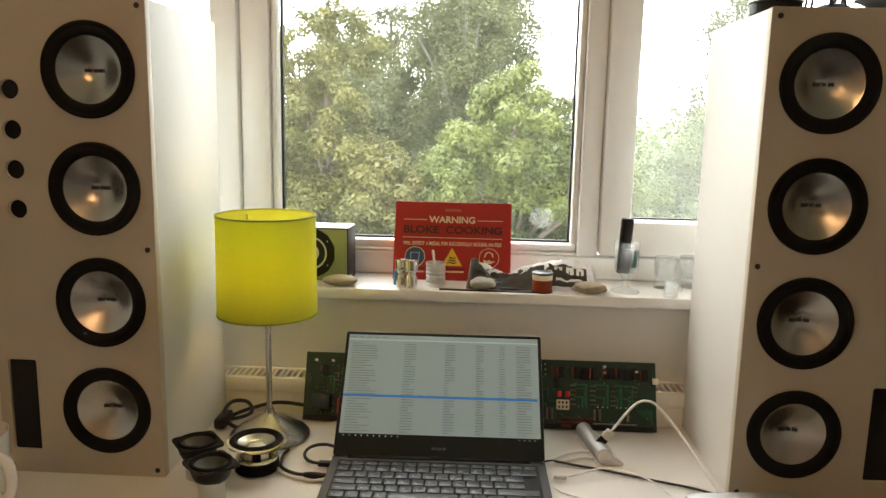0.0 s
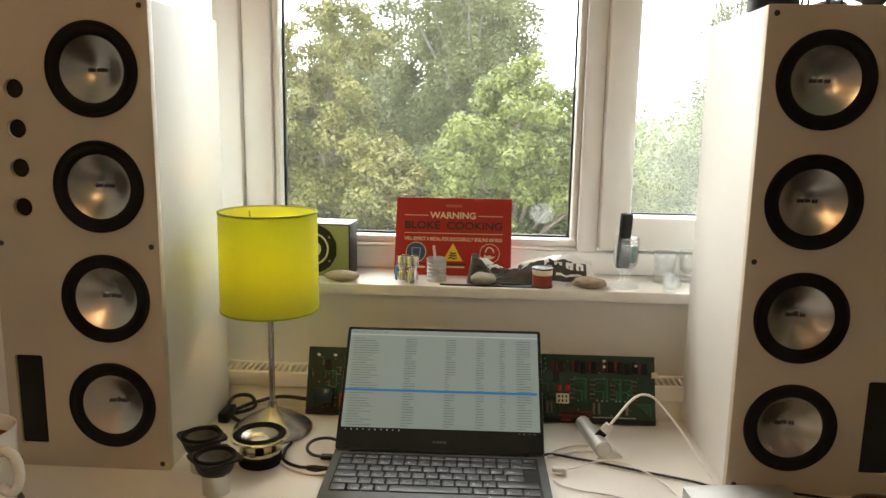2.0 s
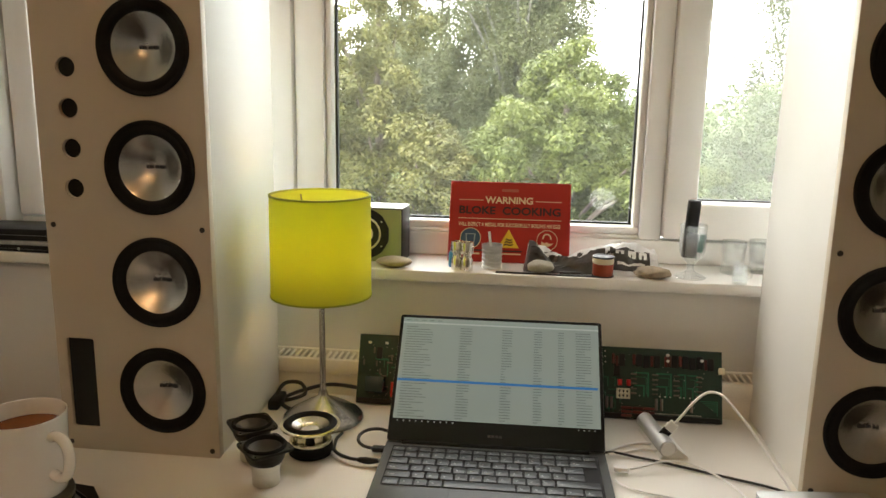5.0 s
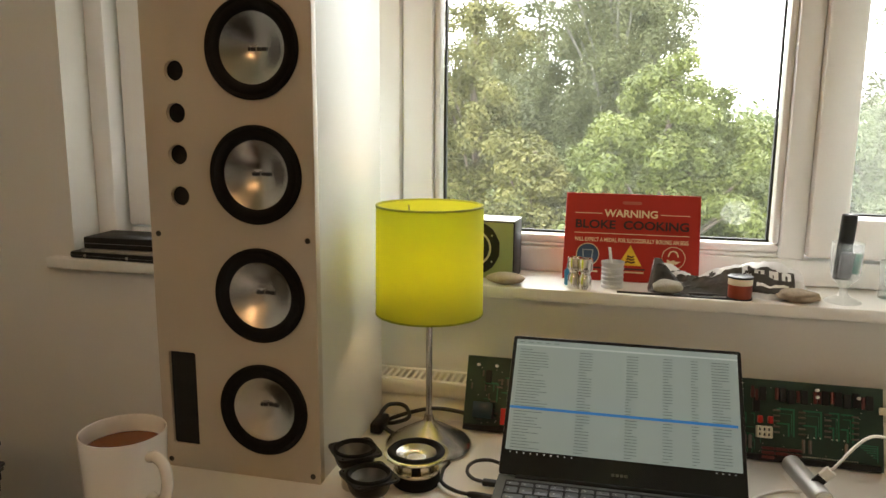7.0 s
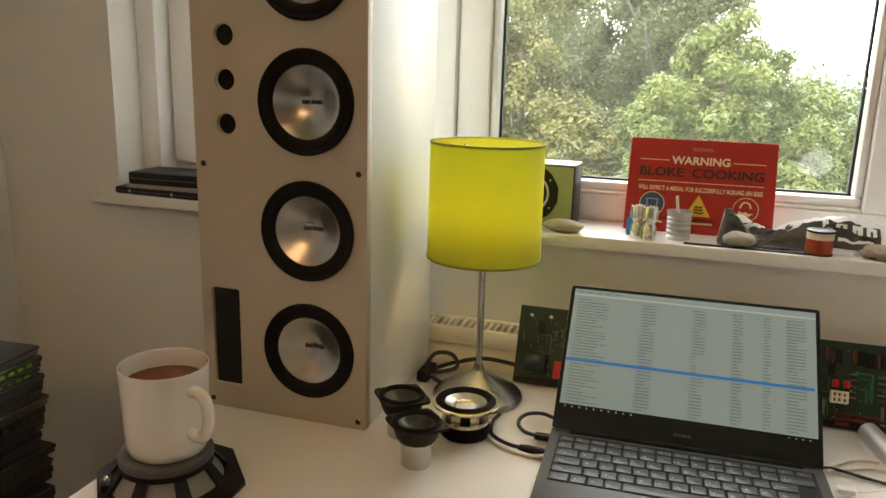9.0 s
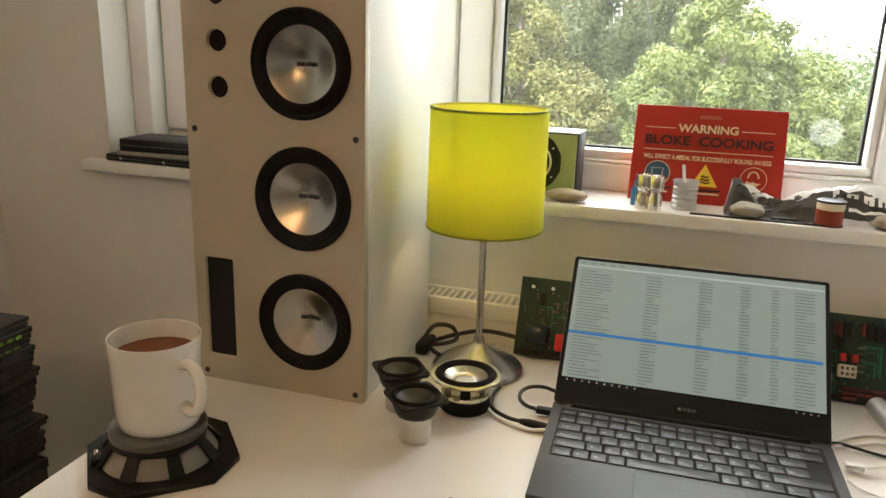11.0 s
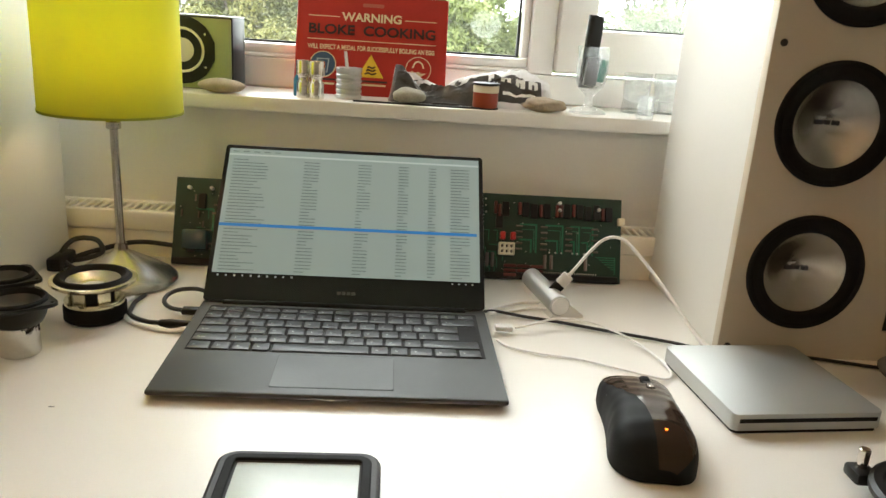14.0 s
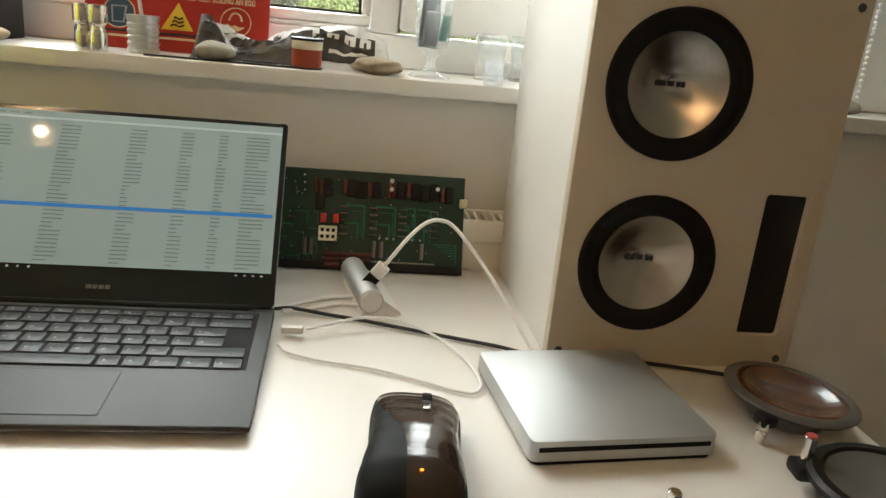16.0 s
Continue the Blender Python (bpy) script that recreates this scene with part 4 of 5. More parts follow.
chr_ = thing("turned_metal_part", pose(-0.1065, 1.231, SILL), "pair of polished turned metal bobbins", "metal part")
for x, y in ((-0.0085, 0.003), (0.0085, -0.004)):
    part("bobbin", lathe([(0, 0), (0.0095, 0), (0.0098, 0.001), (0.0098, 0.019), (0.0085, 0.021), (0.0075, 0.0235), (0.0075, 0.026), (0.0085, 0.0285), (0.0105, 0.030), (0.0108, 0.032), (0.0108, 0.047), (0.0102, 0.0482), (0.007, 0.0482), (0.0065, 0.04), (0, 0.04)], 28), CHROME, chr_, m=pose(x, y, 0))
solo("small_blue_bottle", lathe([(0, 0), (0.007, 0), (0.0075, 0.002), (0.0075, 0.022), (0.004, 0.028), (0.004, 0.034), (0, 0.034)], 20), surface("blue_plastic", (0.03, 0.2, 0.4), 0.3), "tiny blue bottle behind the metal bobbins", "bottle", pose(-0.1245, 1.255, SILL))

tin = thing("ribbed_tin", pose(-0.0585, 1.256, SILL), "small ribbed silver tin with a stick in it", "tin")
rib = [(0, 0.0), (0.0165, 0.0), (0.0172, 0.001)]
for k in range(5):
    z = 0.005 + k * 0.0066
    rib += [(0.0172, z), (0.0158, z + 0.0012), (0.0158, z + 0.0024), (0.0172, z + 0.0036)]
rib += [(0.0175, 0.038), (0.0178, 0.0405), (0.0165, 0.0405), (0.0155, 0.012), (0, 0.012)]
part("can", lathe(rib, 40), surface("bright_tin", (0.72, 0.72, 0.70), 0.3, metal=1.0, var=0.08), tin)
part("stick", tube([(0.002, 0.004, 0.013), (-0.003, 0.006, 0.04), (-0.006, 0.007, 0.061)], 0.0022, 8, 4), WHITEP, tin, "pale stick")


def bag():
    """A crumpled clear plastic bag, part of it printed dark, with pale printed blocks."""
    t = thing("plastic_bag", pose(0.108, 1.270, SILL), "crumpled clear plastic bag with dark print", "plastic bag")
    nx, ny = 130, 36

    def spot(u, v, out):
        n1 = noise.noise(Vector((u * 3.2, v * 2, 0.3)))
        fold = abs(noise.noise(Vector((u * 5 + v * 2, v * 7, 2.3))))
        fine_ = abs(noise.noise(Vector((u * 15 - v * 5, v * 15, 5.1))))
        diag = math.sin(u * 34 + v * 11 + 4 * n1) * math.exp(-((u - 0.22) / 0.24) ** 2)
        ends = min(1, u / 0.03) * min(1, (1 - u) / 0.04)
        crest = 0.021 + 0.020 * math.exp(-((u - 0.04) / 0.10) ** 2) + 0.018 * min(1.0, max(0.0, (u - 0.28) / 0.25)) + 0.006 * max(0.0, u - 0.6)
        z = (max(0.0, math.sin(math.pi * v)) ** 0.9) * ends * (crest * (0.95 + 0.3 * n1) + 0.012 * fold + 0.0045 * diag - 0.007 * fine_)
        return Vector((-0.113 + 0.228 * u + 0.005 * n1, -0.036 + 0.068 * v + 0.009 * (fold - 0.3) - out, max(0.001, z) + out))

    def sheet(name, mat_, out, inside, label=""):
        b = bmesh.new()
        grid = {}
        for i in range(nx + 1):
            for j in range(ny + 1):
                grid[i, j] = b.verts.new(spot(i / nx, j / ny, out))
        for i in range(nx):
            for j in range(ny):
                if inside((i + 0.5) / nx, (j + 0.5) / ny):
                    b.faces.new((grid[i, j], grid[i + 1, j], grid[i + 1, j + 1], grid[i, j + 1]))
        bmesh.ops.delete(b, geom=[v for v in b.verts if not v.link_faces], context="VERTS")
        part(name, finish(b, name, mat_, 70), None, t, label)

    def dark(u, v):
        e = 0.06 * noise.noise(Vector((u * 9, v * 9, 9)))
        return (u < 0.42 + e and v < 0.42 + 2 * e) or (0.40 + e <= u < 0.58 and v < 0.34 + e) or (0.60 + e <= u < 0.91 and 0.05 < v < 0.38 + e * 0.5)

    sheet("film", FILM, 0.0, lambda u, v: True)
    sheet("printed_panel", BAGK, 0.0008, dark, "dark printed panel")
    for u0 in (0.645, 0.735, 0.825):
        sheet("print_block", WHITEP, 0.0014, lambda u, v: u0 < u < u0 + 0.062 and 0.22 < v < 0.34 and not (u0 + 0.024 < u < u0 + 0.036 and v < 0.28), "pale printed block")
    sheet("print_line", WHITEP, 0.0014, lambda u, v: 0.66 < u < 0.87 and 0.10 < v < 0.15, "pale printed line")


bag()
solo("flat_tool", box(-0.085, -0.003, 0, 0.085, 0.003, 0.0022, r=0.0008), BLACKP, "thin flat black tool lying on the sill", "tool", pose(0.035, 1.221, SILL, 0, 0, -1))
solo("metal_strip", box(-0.024, -0.007, 0, 0.024, 0.007, 0.004, r=0.001), GREYRIM, "short grey metal strip lying on the sill", "metal strip", pose(0.078, 1.240, SILL, 0, 0, 4))

jar = thing("wire_reel", pose(0.1245, 1.2325, SILL), "small clear reel of copper-red wire", "wire reel")
part("winding", lathe([(0, 0.002), (0.0163, 0.002), (0.0167, 0.004), (0.0167, 0.020), (0.0163, 0.0215), (0, 0.0215)], 36), JARRED, jar, "copper-red wound wire")
part("barrel", lathe([(0.0168, 0.0215), (0.0172, 0.0225), (0.0172, 0.030), (0.0165, 0.031), (0, 0.031)], 36), CREAM, jar)
part("flange", lathe([(0, 0.031), (0.0178, 0.031), (0.0182, 0.032), (0.0182, 0.0335), (0.0172, 0.034), (0, 0.0335)], 36), BLACKP, jar)
part("foot_flange", lathe([(0, 0), (0.0178, 0), (0.0178, 0.002), (0, 0.002)], 36), BLACKP, jar)

gob = thing("stemmed_glass", pose(0.266, 1.248, SILL), "stemmed drinking glass holding a black handset", "glass")
part("bowl", lathe([(0, 0.001), (0.024, 0.0005), (0.0255, 0.002), (0.022, 0.0045), (0.010, 0.009), (0.0055, 0.014), (0.005, 0.021), (0.0075, 0.026), (0.012, 0.030), (0.018, 0.037), (0.0205, 0.046), (0.0212, 0.06), (0.0212, 0.088), (0.0200, 0.088), (0.0198, 0.06), (0.019, 0.046), (0.0165, 0.039), (0.010, 0.034), (0, 0.0325)], 40), GLASS, gob)
solo("recorder_handset", prism(rounded(0.0215, 0.0120, 0.0055, 5), 0, 0.0935, 0.004), BLACKP, "slim black handset standing in the stemmed glass", "handset", pose(0.2600, 1.248, SILL + 0.0345, 2, 2.0, 12))
solo("grey_insert", box(-0.010, -0.004, 0, 0.008, 0.004, 0.038, r=0.003), GREYP, "dull grey plastic piece inside the stemmed glass", "plastic piece", pose(0.2635, 1.2395, SILL + 0.037, 0, 3, 0))
solo("green_lighter", box(-0.005, -0.004, 0, 0.005, 0.004, 0.030, r=0.002), surface("teal_plastic", (0.02, 0.2, 0.14), 0.3), "teal plastic piece inside the stemmed glass", "plastic piece", pose(0.2775, 1.2475, SILL + 0.0425, 0, 8, 0))


def tumbler(x, y):
    t = thing("shot_glass", pose(x, y, SILL), "small clear faceted shot glass on the sill", "glass", "shot glasses on the sill")
    part("body", lathe([(0, 0), (0.0185, 0), (0.0195, 0.002), (0.0185, 0.012), (0.0178, 0.018), (0.0195, 0.035), (0.0205, 0.055), (0.0192, 0.055), (0.0180, 0.035), (0.016, 0.022), (0.012, 0.016), (0, 0.014)], 12), GLASS, t)


tumbler(0.3440, 1.296)
tumbler(0.3920, 1.310)
mini = thing("tiny_glass_mug", pose(0.3375, 1.222, SILL), "tiny clear glass mug with a handle", "glass")
part("body", lathe([(0, 0), (0.011, 0), (0.0115, 0.002), (0.0112, 0.03), (0.0102, 0.03), (0.0098, 0.005), (0, 0.004)], 20), GLASS, mini)
part("handle", tube([(0.0105, 0, 0.026), (0.017, 0, 0.024), (0.0175, 0, 0.012), (0.0108, 0, 0.007)], 0.0015, 8, 6), GLASS, mini)

for k, (x, y, z, w, d, h, rot) in enumerate(((-0.920, 1.270, 0.0, 0.185, 0.105, 0.0125, -3), (-0.912, 1.262, 0.0195, 0.140, 0.085, 0.0215, 2))):
    hd = thing("external_drive", pose(x, y, SILL + z, 0, 0, rot), "black external drive lying in a stack on the sill", "external drive", "stack of drives on the sill")
    part("case", box(-w / 2, -d / 2, 0, w / 2, d / 2, h, r=0.003), BLACKP, hd)
    part("seam", box(-w / 2 - 0.0004, -d / 2 - 0.0004, h * 0.45, w / 2 + 0.0004, d / 2 + 0.0004, h * 0.5), GREYP, hd)
    if k == 0:
        for x in (-0.06, 0.03):
            part("stud", lathe([(0.003, 0), (0.002, 0.0015), (0, 0.0018)], 10, m=pose(x, -d / 2, h * 0.5, 90, 0, 0)), STEEL, hd)
solo("magazine", box(-0.082, -0.05, 0, 0.09, 0.052, 0.0068, r=0.001), surface("magazine_paper", (0.35, 0.34, 0.32), 0.35, var=0.6, scale=30), "glossy folded booklet between the two drives", "booklet", pose(-0.905, 1.268, SILL + 0.0126, 0, 0, -1))

bc = thing("blind_chain", pose(0.812, 1.272, SILL), "white beaded blind chain hanging by the window", "chain")
ball = finish(lump(0.0028, 0.0028, 0.0028, 0, 1, 0, 2), "bead", WHITEP)
for s in (0, 1):
    for k in range(120):
        part("bead", ball, None, bc, m=pose(0.016 * s, 0.004 * s, 0.012 + k * 0.0072))
part("loop", tube([(0, 0, 0.014), (0.003, 0.001, 0.005), (0.008, 0.002, 0.0025), (0.013, 0.003, 0.005), (0.016, 0.004, 0.014)], 0.0024, 8, 5), WHITEP, bc)


# ---- mug on its speaker-frame coaster ----
cz = TOP
fs = thing("speaker_frame_coaster", pose(-0.554, 0.739, cz, 0, 0, 42) @ Matrix.Diagonal((0.97, 0.97, 1.12, 1)), "upturned black speaker frame used as a coaster", "speaker frame")
oct_ = [(0.075, -0.038), (0.075, 0.038), (0.044, 0.074), (-0.042, 0.074), (-0.070, 0.040), (-0.070, -0.040), (-0.042, -0.074), (0.044, -0.074)]
part("flange", plate("flange", [oct_, circle(0.060, 40)], 0.006, BLACKP, 0.0012), None, fs)
part("cone_skirt", lathe([(0.060, 0.003), (0.056, 0.010), (0.046, 0.020), (0.040, 0.024)], 48), surface("grey_cone_paper", (0.30, 0.29, 0.27), 0.6, var=0.2), fs, "grey paper cone")
sk = finish(prism([(0.064, -0.008), (0.064, 0.008), (0.047, 0.006), (0.047, -0.006)], 0, 1), "spoke", BLACKP)
for v in sk.vertices:
    f = (v.co.x - 0.047) / 0.017
    v.co.z = (0.0045 if v.co.z > 0.5 else 0.0) + 0.021 - 0.0185 * f
for k in range(8):
    part("spoke", sk, None, fs, m=pose(0, 0, 0, 0, 0, 45 * k + 10))
part("top_plate", lathe([(0.036, 0.0215), (0.0475, 0.0215), (0.049, 0.0225), (0.049, 0.0265), (0.0475, 0.0275), (0.036, 0.0275)], 48), BLACKP, fs)
part("magnet_ring", lathe([(0, 0.0275), (0.0485, 0.0275), (0.0495, 0.029), (0.0495, 0.034), (0.0485, 0.0352), (0, 0.0352)], 48), FLANGE, fs, "dull grey magnet plate")
part("terminal", box(-0.068, -0.010, 0.004, -0.058, 0.010, 0.013, r=0.002), BLACKP, fs)
part("terminal_tag", box(-0.064, -0.004, 0.012, -0.060, 0.002, 0.018, r=0.0008), BRASSY, fs)

mug = thing("mug", pose(-0.555, 0.744, cz + 0.0394, 0, 0, -19) @ Matrix.Diagonal((0.985, 0.985, 0.955, 1)), "white ceramic mug of milky tea", "mug")
part("body", lathe([(0, 0.003), (0.033, 0.003), (0.034, 0.0), (0.0385, 0.0), (0.0405, 0.002), (0.0422, 0.010), (0.0435, 0.035), (0.0448, 0.07), (0.0458, 0.0965), (0.0454, 0.0982), (0.0442, 0.0982), (0.0435, 0.0965), (0.0425, 0.07), (0.041, 0.02), (0.036, 0.009), (0, 0.0085)], 64), CERAMIC, mug)
part("handle", tube([(0.0445, 0, 0.078), (0.056, 0, 0.081), (0.0685, 0, 0.074), (0.0725, 0, 0.056), (0.067, 0, 0.037), (0.055, 0, 0.029), (0.0430, 0, 0.031)], 0.0062, 12, 7), CERAMIC, mug)
part("tea", lathe([(0, 0.0775), (0.0426, 0.0775), (0.0431, 0.0785)], 48), TEA, mug, "milky brown tea")


# ---- loose drive units ----
def small_driver(x, y, rot, can_h, label):
    d = thing("small_driver", pose(x, y, TOP, 0, 0, rot), label, "speaker driver", "small loose drivers on the desk")
    part("magnet_can", lathe([(0, 0), (0.0165, 0), (0.0175, 0.001), (0.0178, 0.003), (0.0178, can_h * 0.62), (0.0181, can_h * 0.66), (0.0181, can_h * 0.74), (0.0178, can_h * 0.78), (0.0178, can_h - 0.002), (0.0172, can_h), (0, can_h)], 36), STEEL, d, "shiny zinc magnet can")
    part("basket", lathe([(0.0178, can_h - 0.001), (0.0215, can_h + 0.001), (0.0245, can_h + 0.007), (0.0275, can_h + 0.018), (0.026, can_h + 0.018), (0, can_h + 0.006)], 36), BLACKP, d)
    fz = can_h + 0.018
    out = rounded(0.0565, 0.0565, 0.007, 3)
    part("flange", plate("flange", [out, circle(0.0255, 36)] + [circle(0.002, 10, sx * 0.0232, sy * 0.0232) for sx in (-1, 1) for sy in (-1, 1)], 0.0035, BLACKP, 0.0006), None, d, m=pose(0, 0, fz))
    part("surround", lathe([(0.0275, fz + 0.0035), (0.0268, fz + 0.006), (0.0245, fz + 0.0068), (0.0222, fz + 0.005), (0.021, fz + 0.002)], 36), RUBBER, d)
    part("cone", lathe([(0.0212, fz + 0.0022), (0.014, fz - 0.003), (0.008, fz - 0.006), (0, fz - 0.005)], 36), surface("dark_cone", (0.02, 0.019, 0.017), 0.4, var=0.3, scale=80), d, "dark paper cone")
    return d


small_driver(-0.3200, 0.868, 44, 0.030, "small black square driver standing on its magnet can")
small_driver(-0.3605, 0.929, 38, 0.030, "small black square driver standing behind another")
md = thing("aluminium_driver", pose(-0.2885, 0.960, TOP), "small driver with pale aluminium cone and bright rim", "speaker driver", "small loose drivers on the desk")
part("magnet", lathe([(0, 0), (0.029, 0), (0.0305, 0.0015), (0.0305, 0.0145), (0.029, 0.016), (0, 0.016)], 44), RUBBER, md, "black magnet boot")
part("yoke_plate", lathe([(0, 0.016), (0.0285, 0.016), (0.0292, 0.0175), (0.0292, 0.0205), (0.0285, 0.0215), (0, 0.0215)], 44), BRASSY, md)
leg = finish(box(0.0215, -0.0065, 0.0215, 0.0238, 0.0065, 0.0375, r=0.0006, seg=1), "basket_leg", BRASSY)
for k in range(6):
    part("basket_leg", leg, None, md, m=pose(0, 0, 0, 0, 0, 60 * k + 15))
part("basket_core", lathe([(0.019, 0.0215), (0.019, 0.036)], 32), BLACKP, md)
part("rim", lathe([(0.030, 0.0365), (0.0385, 0.0375), (0.0415, 0.040), (0.0415, 0.0425), (0.038, 0.0432), (0.034, 0.0425)], 48), BRASSY, md, "bright pale metal rim")
part("surround", lathe([(0.0372, 0.0432), (0.0345, 0.0462), (0.0315, 0.0465), (0.0285, 0.0445), (0.0258, 0.0415)], 48), RUBBER, md)
part("cone", lathe([(0.0262, 0.0418), (0.019, 0.0375), (0.012, 0.034), (0.0115, 0.034)], 48), CONE, md, "pale aluminium cone")
part("dust_cap", lathe([(0.012, 0.0342), (0.008, 0.0362), (0, 0.0372)], 28), ALU, md)

amb = thing("amber_driver", pose(0.535, 0.848, TOP, 2, 3, 10), "round driver with amber cone lying face up", "speaker driver")
part("motor", lathe([(0, 0.001), (0.028, 0.001), (0.029, 0.002), (0.029, 0.012), (0, 0.012)], 40), GREYP, amb)
part("basket", lathe([(0.029, 0.012), (0.040, 0.0155), (0.0495, 0.0185), (0.051, 0.0205), (0.046, 0.0205)], 56), BLACKP, amb)
part("rim", lathe([(0.0512, 0.0205), (0.0518, 0.0213), (0.0508, 0.0225), (0.0440, 0.0240), (0.0405, 0.0232)], 64), FLANGE, amb, "dusty grey flange")
part("cone", lathe([(0.0425, 0.0236), (0.0395, 0.0245), (0.036, 0.0235), (0.030, 0.0205), (0.02, 0.0180), (0.0105, 0.0172), (0, 0.0170)], 56), AMBER, amb, "glossy amber cone")
part("terminal", box(-0.053, -0.036, 0.012, -0.040, -0.023, 0.021, r=0.002), BLACKP, amb)
part("binding_post", lathe([(0, -0.004), (0.0038, -0.004), (0.0042, -0.002), (0.0042, 0.004), (0.0034, 0.005), (0.0042, 0.006), (0.0042, 0.012), (0, 0.012)], 16, m=pose(-0.049, -0.032, 0.004)), CHROME, amb, "plated screw post")


def black_driver(x, y, rot, tall, px=-0.045, py=0.027):
    d = thing("black_driver", pose(x, y, TOP, 0, 0, rot), "black-rimmed driver with a plated screw post", "speaker driver", "black drivers at the desk edge")
    part("motor", lathe([(0, 0), (0.03, 0), (0.031, 0.002), (0.031, 0.012), (0, 0.012)], 40), GREYP, d)
    part("rim", lathe([(0.031, 0.010), (0.048, 0.015), (0.052, 0.018), (0.052, 0.022), (0.049, 0.0245), (0.043, 0.0245), (0.040, 0.021)], 60), BLACKP, d)
    part("cone", lathe([(0.0415, 0.0225), (0.034, 0.021), (0.02, 0.0195), (0, 0.019)], 48), surface("grey_cone", (0.09, 0.09, 0.085), 0.35, var=0.2), d, "dark grey cone")
    part("lug", box(px - 0.009, py - 0.012, 0.010, px + 0.009, py + 0.008, 0.020, r=0.003), BLACKP, d)
    part("screw_post", lathe([(0, 0.018), (0.0038, 0.018), (0.0042, 0.0195), (0.0042, 0.018 + tall - 0.001), (0.0034, 0.018 + tall), (0, 0.018 + tall)], 18, m=pose(px, py, 0)), CHROME, d, "plated screw post")
    if tall > 0.02:
        part("post_cap", lathe([(0, 0), (0.0036, 0), (0.0036, 0.0008), (0, 0.0008)], 16, m=pose(px, py, 0.018 + tall)), surface("faded_red", (0.45, 0.06, 0.06), 0.4), d, "faded red cap")


black_driver(0.534, 0.722, -6, 0.021)
black_driver(0.414, 0.654, 0, 0.017, -0.040, 0.043)

# ---- mouse ----
ms = thing("computer_mouse", pose(0.2305, 0.757, TOP, 0, 0, -6), "glossy dark brown computer mouse with an orange light", "mouse")


def along(v, table):
    """Reads a smooth curve given at even steps from 0 to 1."""
    n = len(table) - 1
    i = min(n - 1, int(v * n))
    f = v * n - i
    f = f * f * (3 - 2 * f)
    return table[i] * (1 - f) + table[i + 1] * f


def mouse_shell(first=None, last=None, lift=0.0, n=40, k=30):
    """The hand-shaped body from tail to buttons; first and last bound a strip of it across the back."""
    b = bmesh.new()
    rows = []
    for i in range(n + 1):
        v = i / n
        y = -0.060 + 0.122 * v
        lw = along(v, (0.0335, 0.0345, 0.0345, 0.0332, 0.0316, 0.0310, 0.0314, 0.0326, 0.0322))
        rw = along(v, (0.0320, 0.0325, 0.0325, 0.0315, 0.0300, 0.0295, 0.0298, 0.0300, 0.0275))
        high = along(v, (0.0320, 0.0345, 0.0372, 0.0385, 0.0380, 0.0360, 0.0333, 0.0300, 0.0255))
        tail = math.sqrt(max(0.0, 1 - (1 - min(1.0, v / 0.24)) ** 2))
        lw, rw, high = lw * (0.42 + 0.58 * tail), rw * (0.42 + 0.58 * tail), high * (0.35 + 0.65 * tail)
        s0 = -1.0 if first is None else along(v, first)
        s1 = 1.0 if last is None else along(v, last)
        row = []
        for j in range(k + 1):
            s = s0 + (s1 - s0) * j / k
            a = math.pi * (0.5 - 0.5 * s)
            cx, sz = math.cos(a), math.sin(a)
            waist = 1 - 0.02 * math.exp(-((v - 0.55) / 0.2) ** 2) * math.sin(min(1.0, abs(sz)) * math.pi)
            x = (lw if cx < 0 else rw) * math.copysign(abs(cx) ** (0.72 - 0.22 * v), cx) * waist
            z = 0.001 + high * abs(sz) ** (0.58 - 0.15 * v) * (1 - 0.10 * max(0.0, cx))
            bow = 0.002 * (1 - (x / 0.032) ** 2) * v
            row.append(b.verts.new((x, y + bow - 0.004, z + lift)))
        rows.append(row)
    for r0, r1 in zip(rows, rows[1:]):
        for j in range(k):
            b.faces.new((r0[j], r0[j + 1], r1[j + 1], r1[j]))
    if first is None:
        for r in (rows[0], rows[-1]):
            b.faces.new(r)
    return b


part("body", mouse_shell(), MOUSES, ms, "matt black lower body with a thumb hollow")
part("top_shell", mouse_shell((-0.05, -0.04, -0.04, -0.06, -0.12, -0.26, -0.42, -0.55, -0.60), (0.55, 0.66, 0.70, 0.70, 0.66, 0.64, 0.66, 0.68, 0.70), 0.0007), MOUSEB, ms, "glossy dark brown top shell")
part("wheel", lathe([(0, -0.0035), (0.0095, -0.0035), (0.0105, -0.0025), (0.0105, 0.0025), (0.0095, 0.0035), (0, 0.0035)], 28, m=pose(0.005, 0.0460, 0.0235, 0, 90, 0)), RUBBER, ms)
part("wheel_slot", box(-0.0048, -0.016, -0.004, 0.0048, 0.019, 0.0006, r=0.003), BLACKP, ms, "black wheel slot", m=pose(0.005, 0.0355, 0.0332, -12, 0, 0))
part("wheel_button", box(-0.0026, -0.005, 0, 0.0026, 0.005, 0.0018, r=0.001), CHROME, ms, "bright button behind the wheel", m=pose(0.005, 0.0265, 0.0350, -12, 0, 0))
part("button_strip", box(-0.0022, -0.0105, -0.003, 0.0022, 0.0105, 0.0008, r=0.001), SILVERP, ms, "narrow silver side button", m=pose(-0.0232, 0.034, 0.0275, -12, -42, 0))
part("button_strip", box(-0.002, -0.009, -0.003, 0.002, 0.009, 0.0008, r=0.001), SILVERP, ms, m=pose(-0.0268, 0.035, 0.0232, -12, -55, 0))
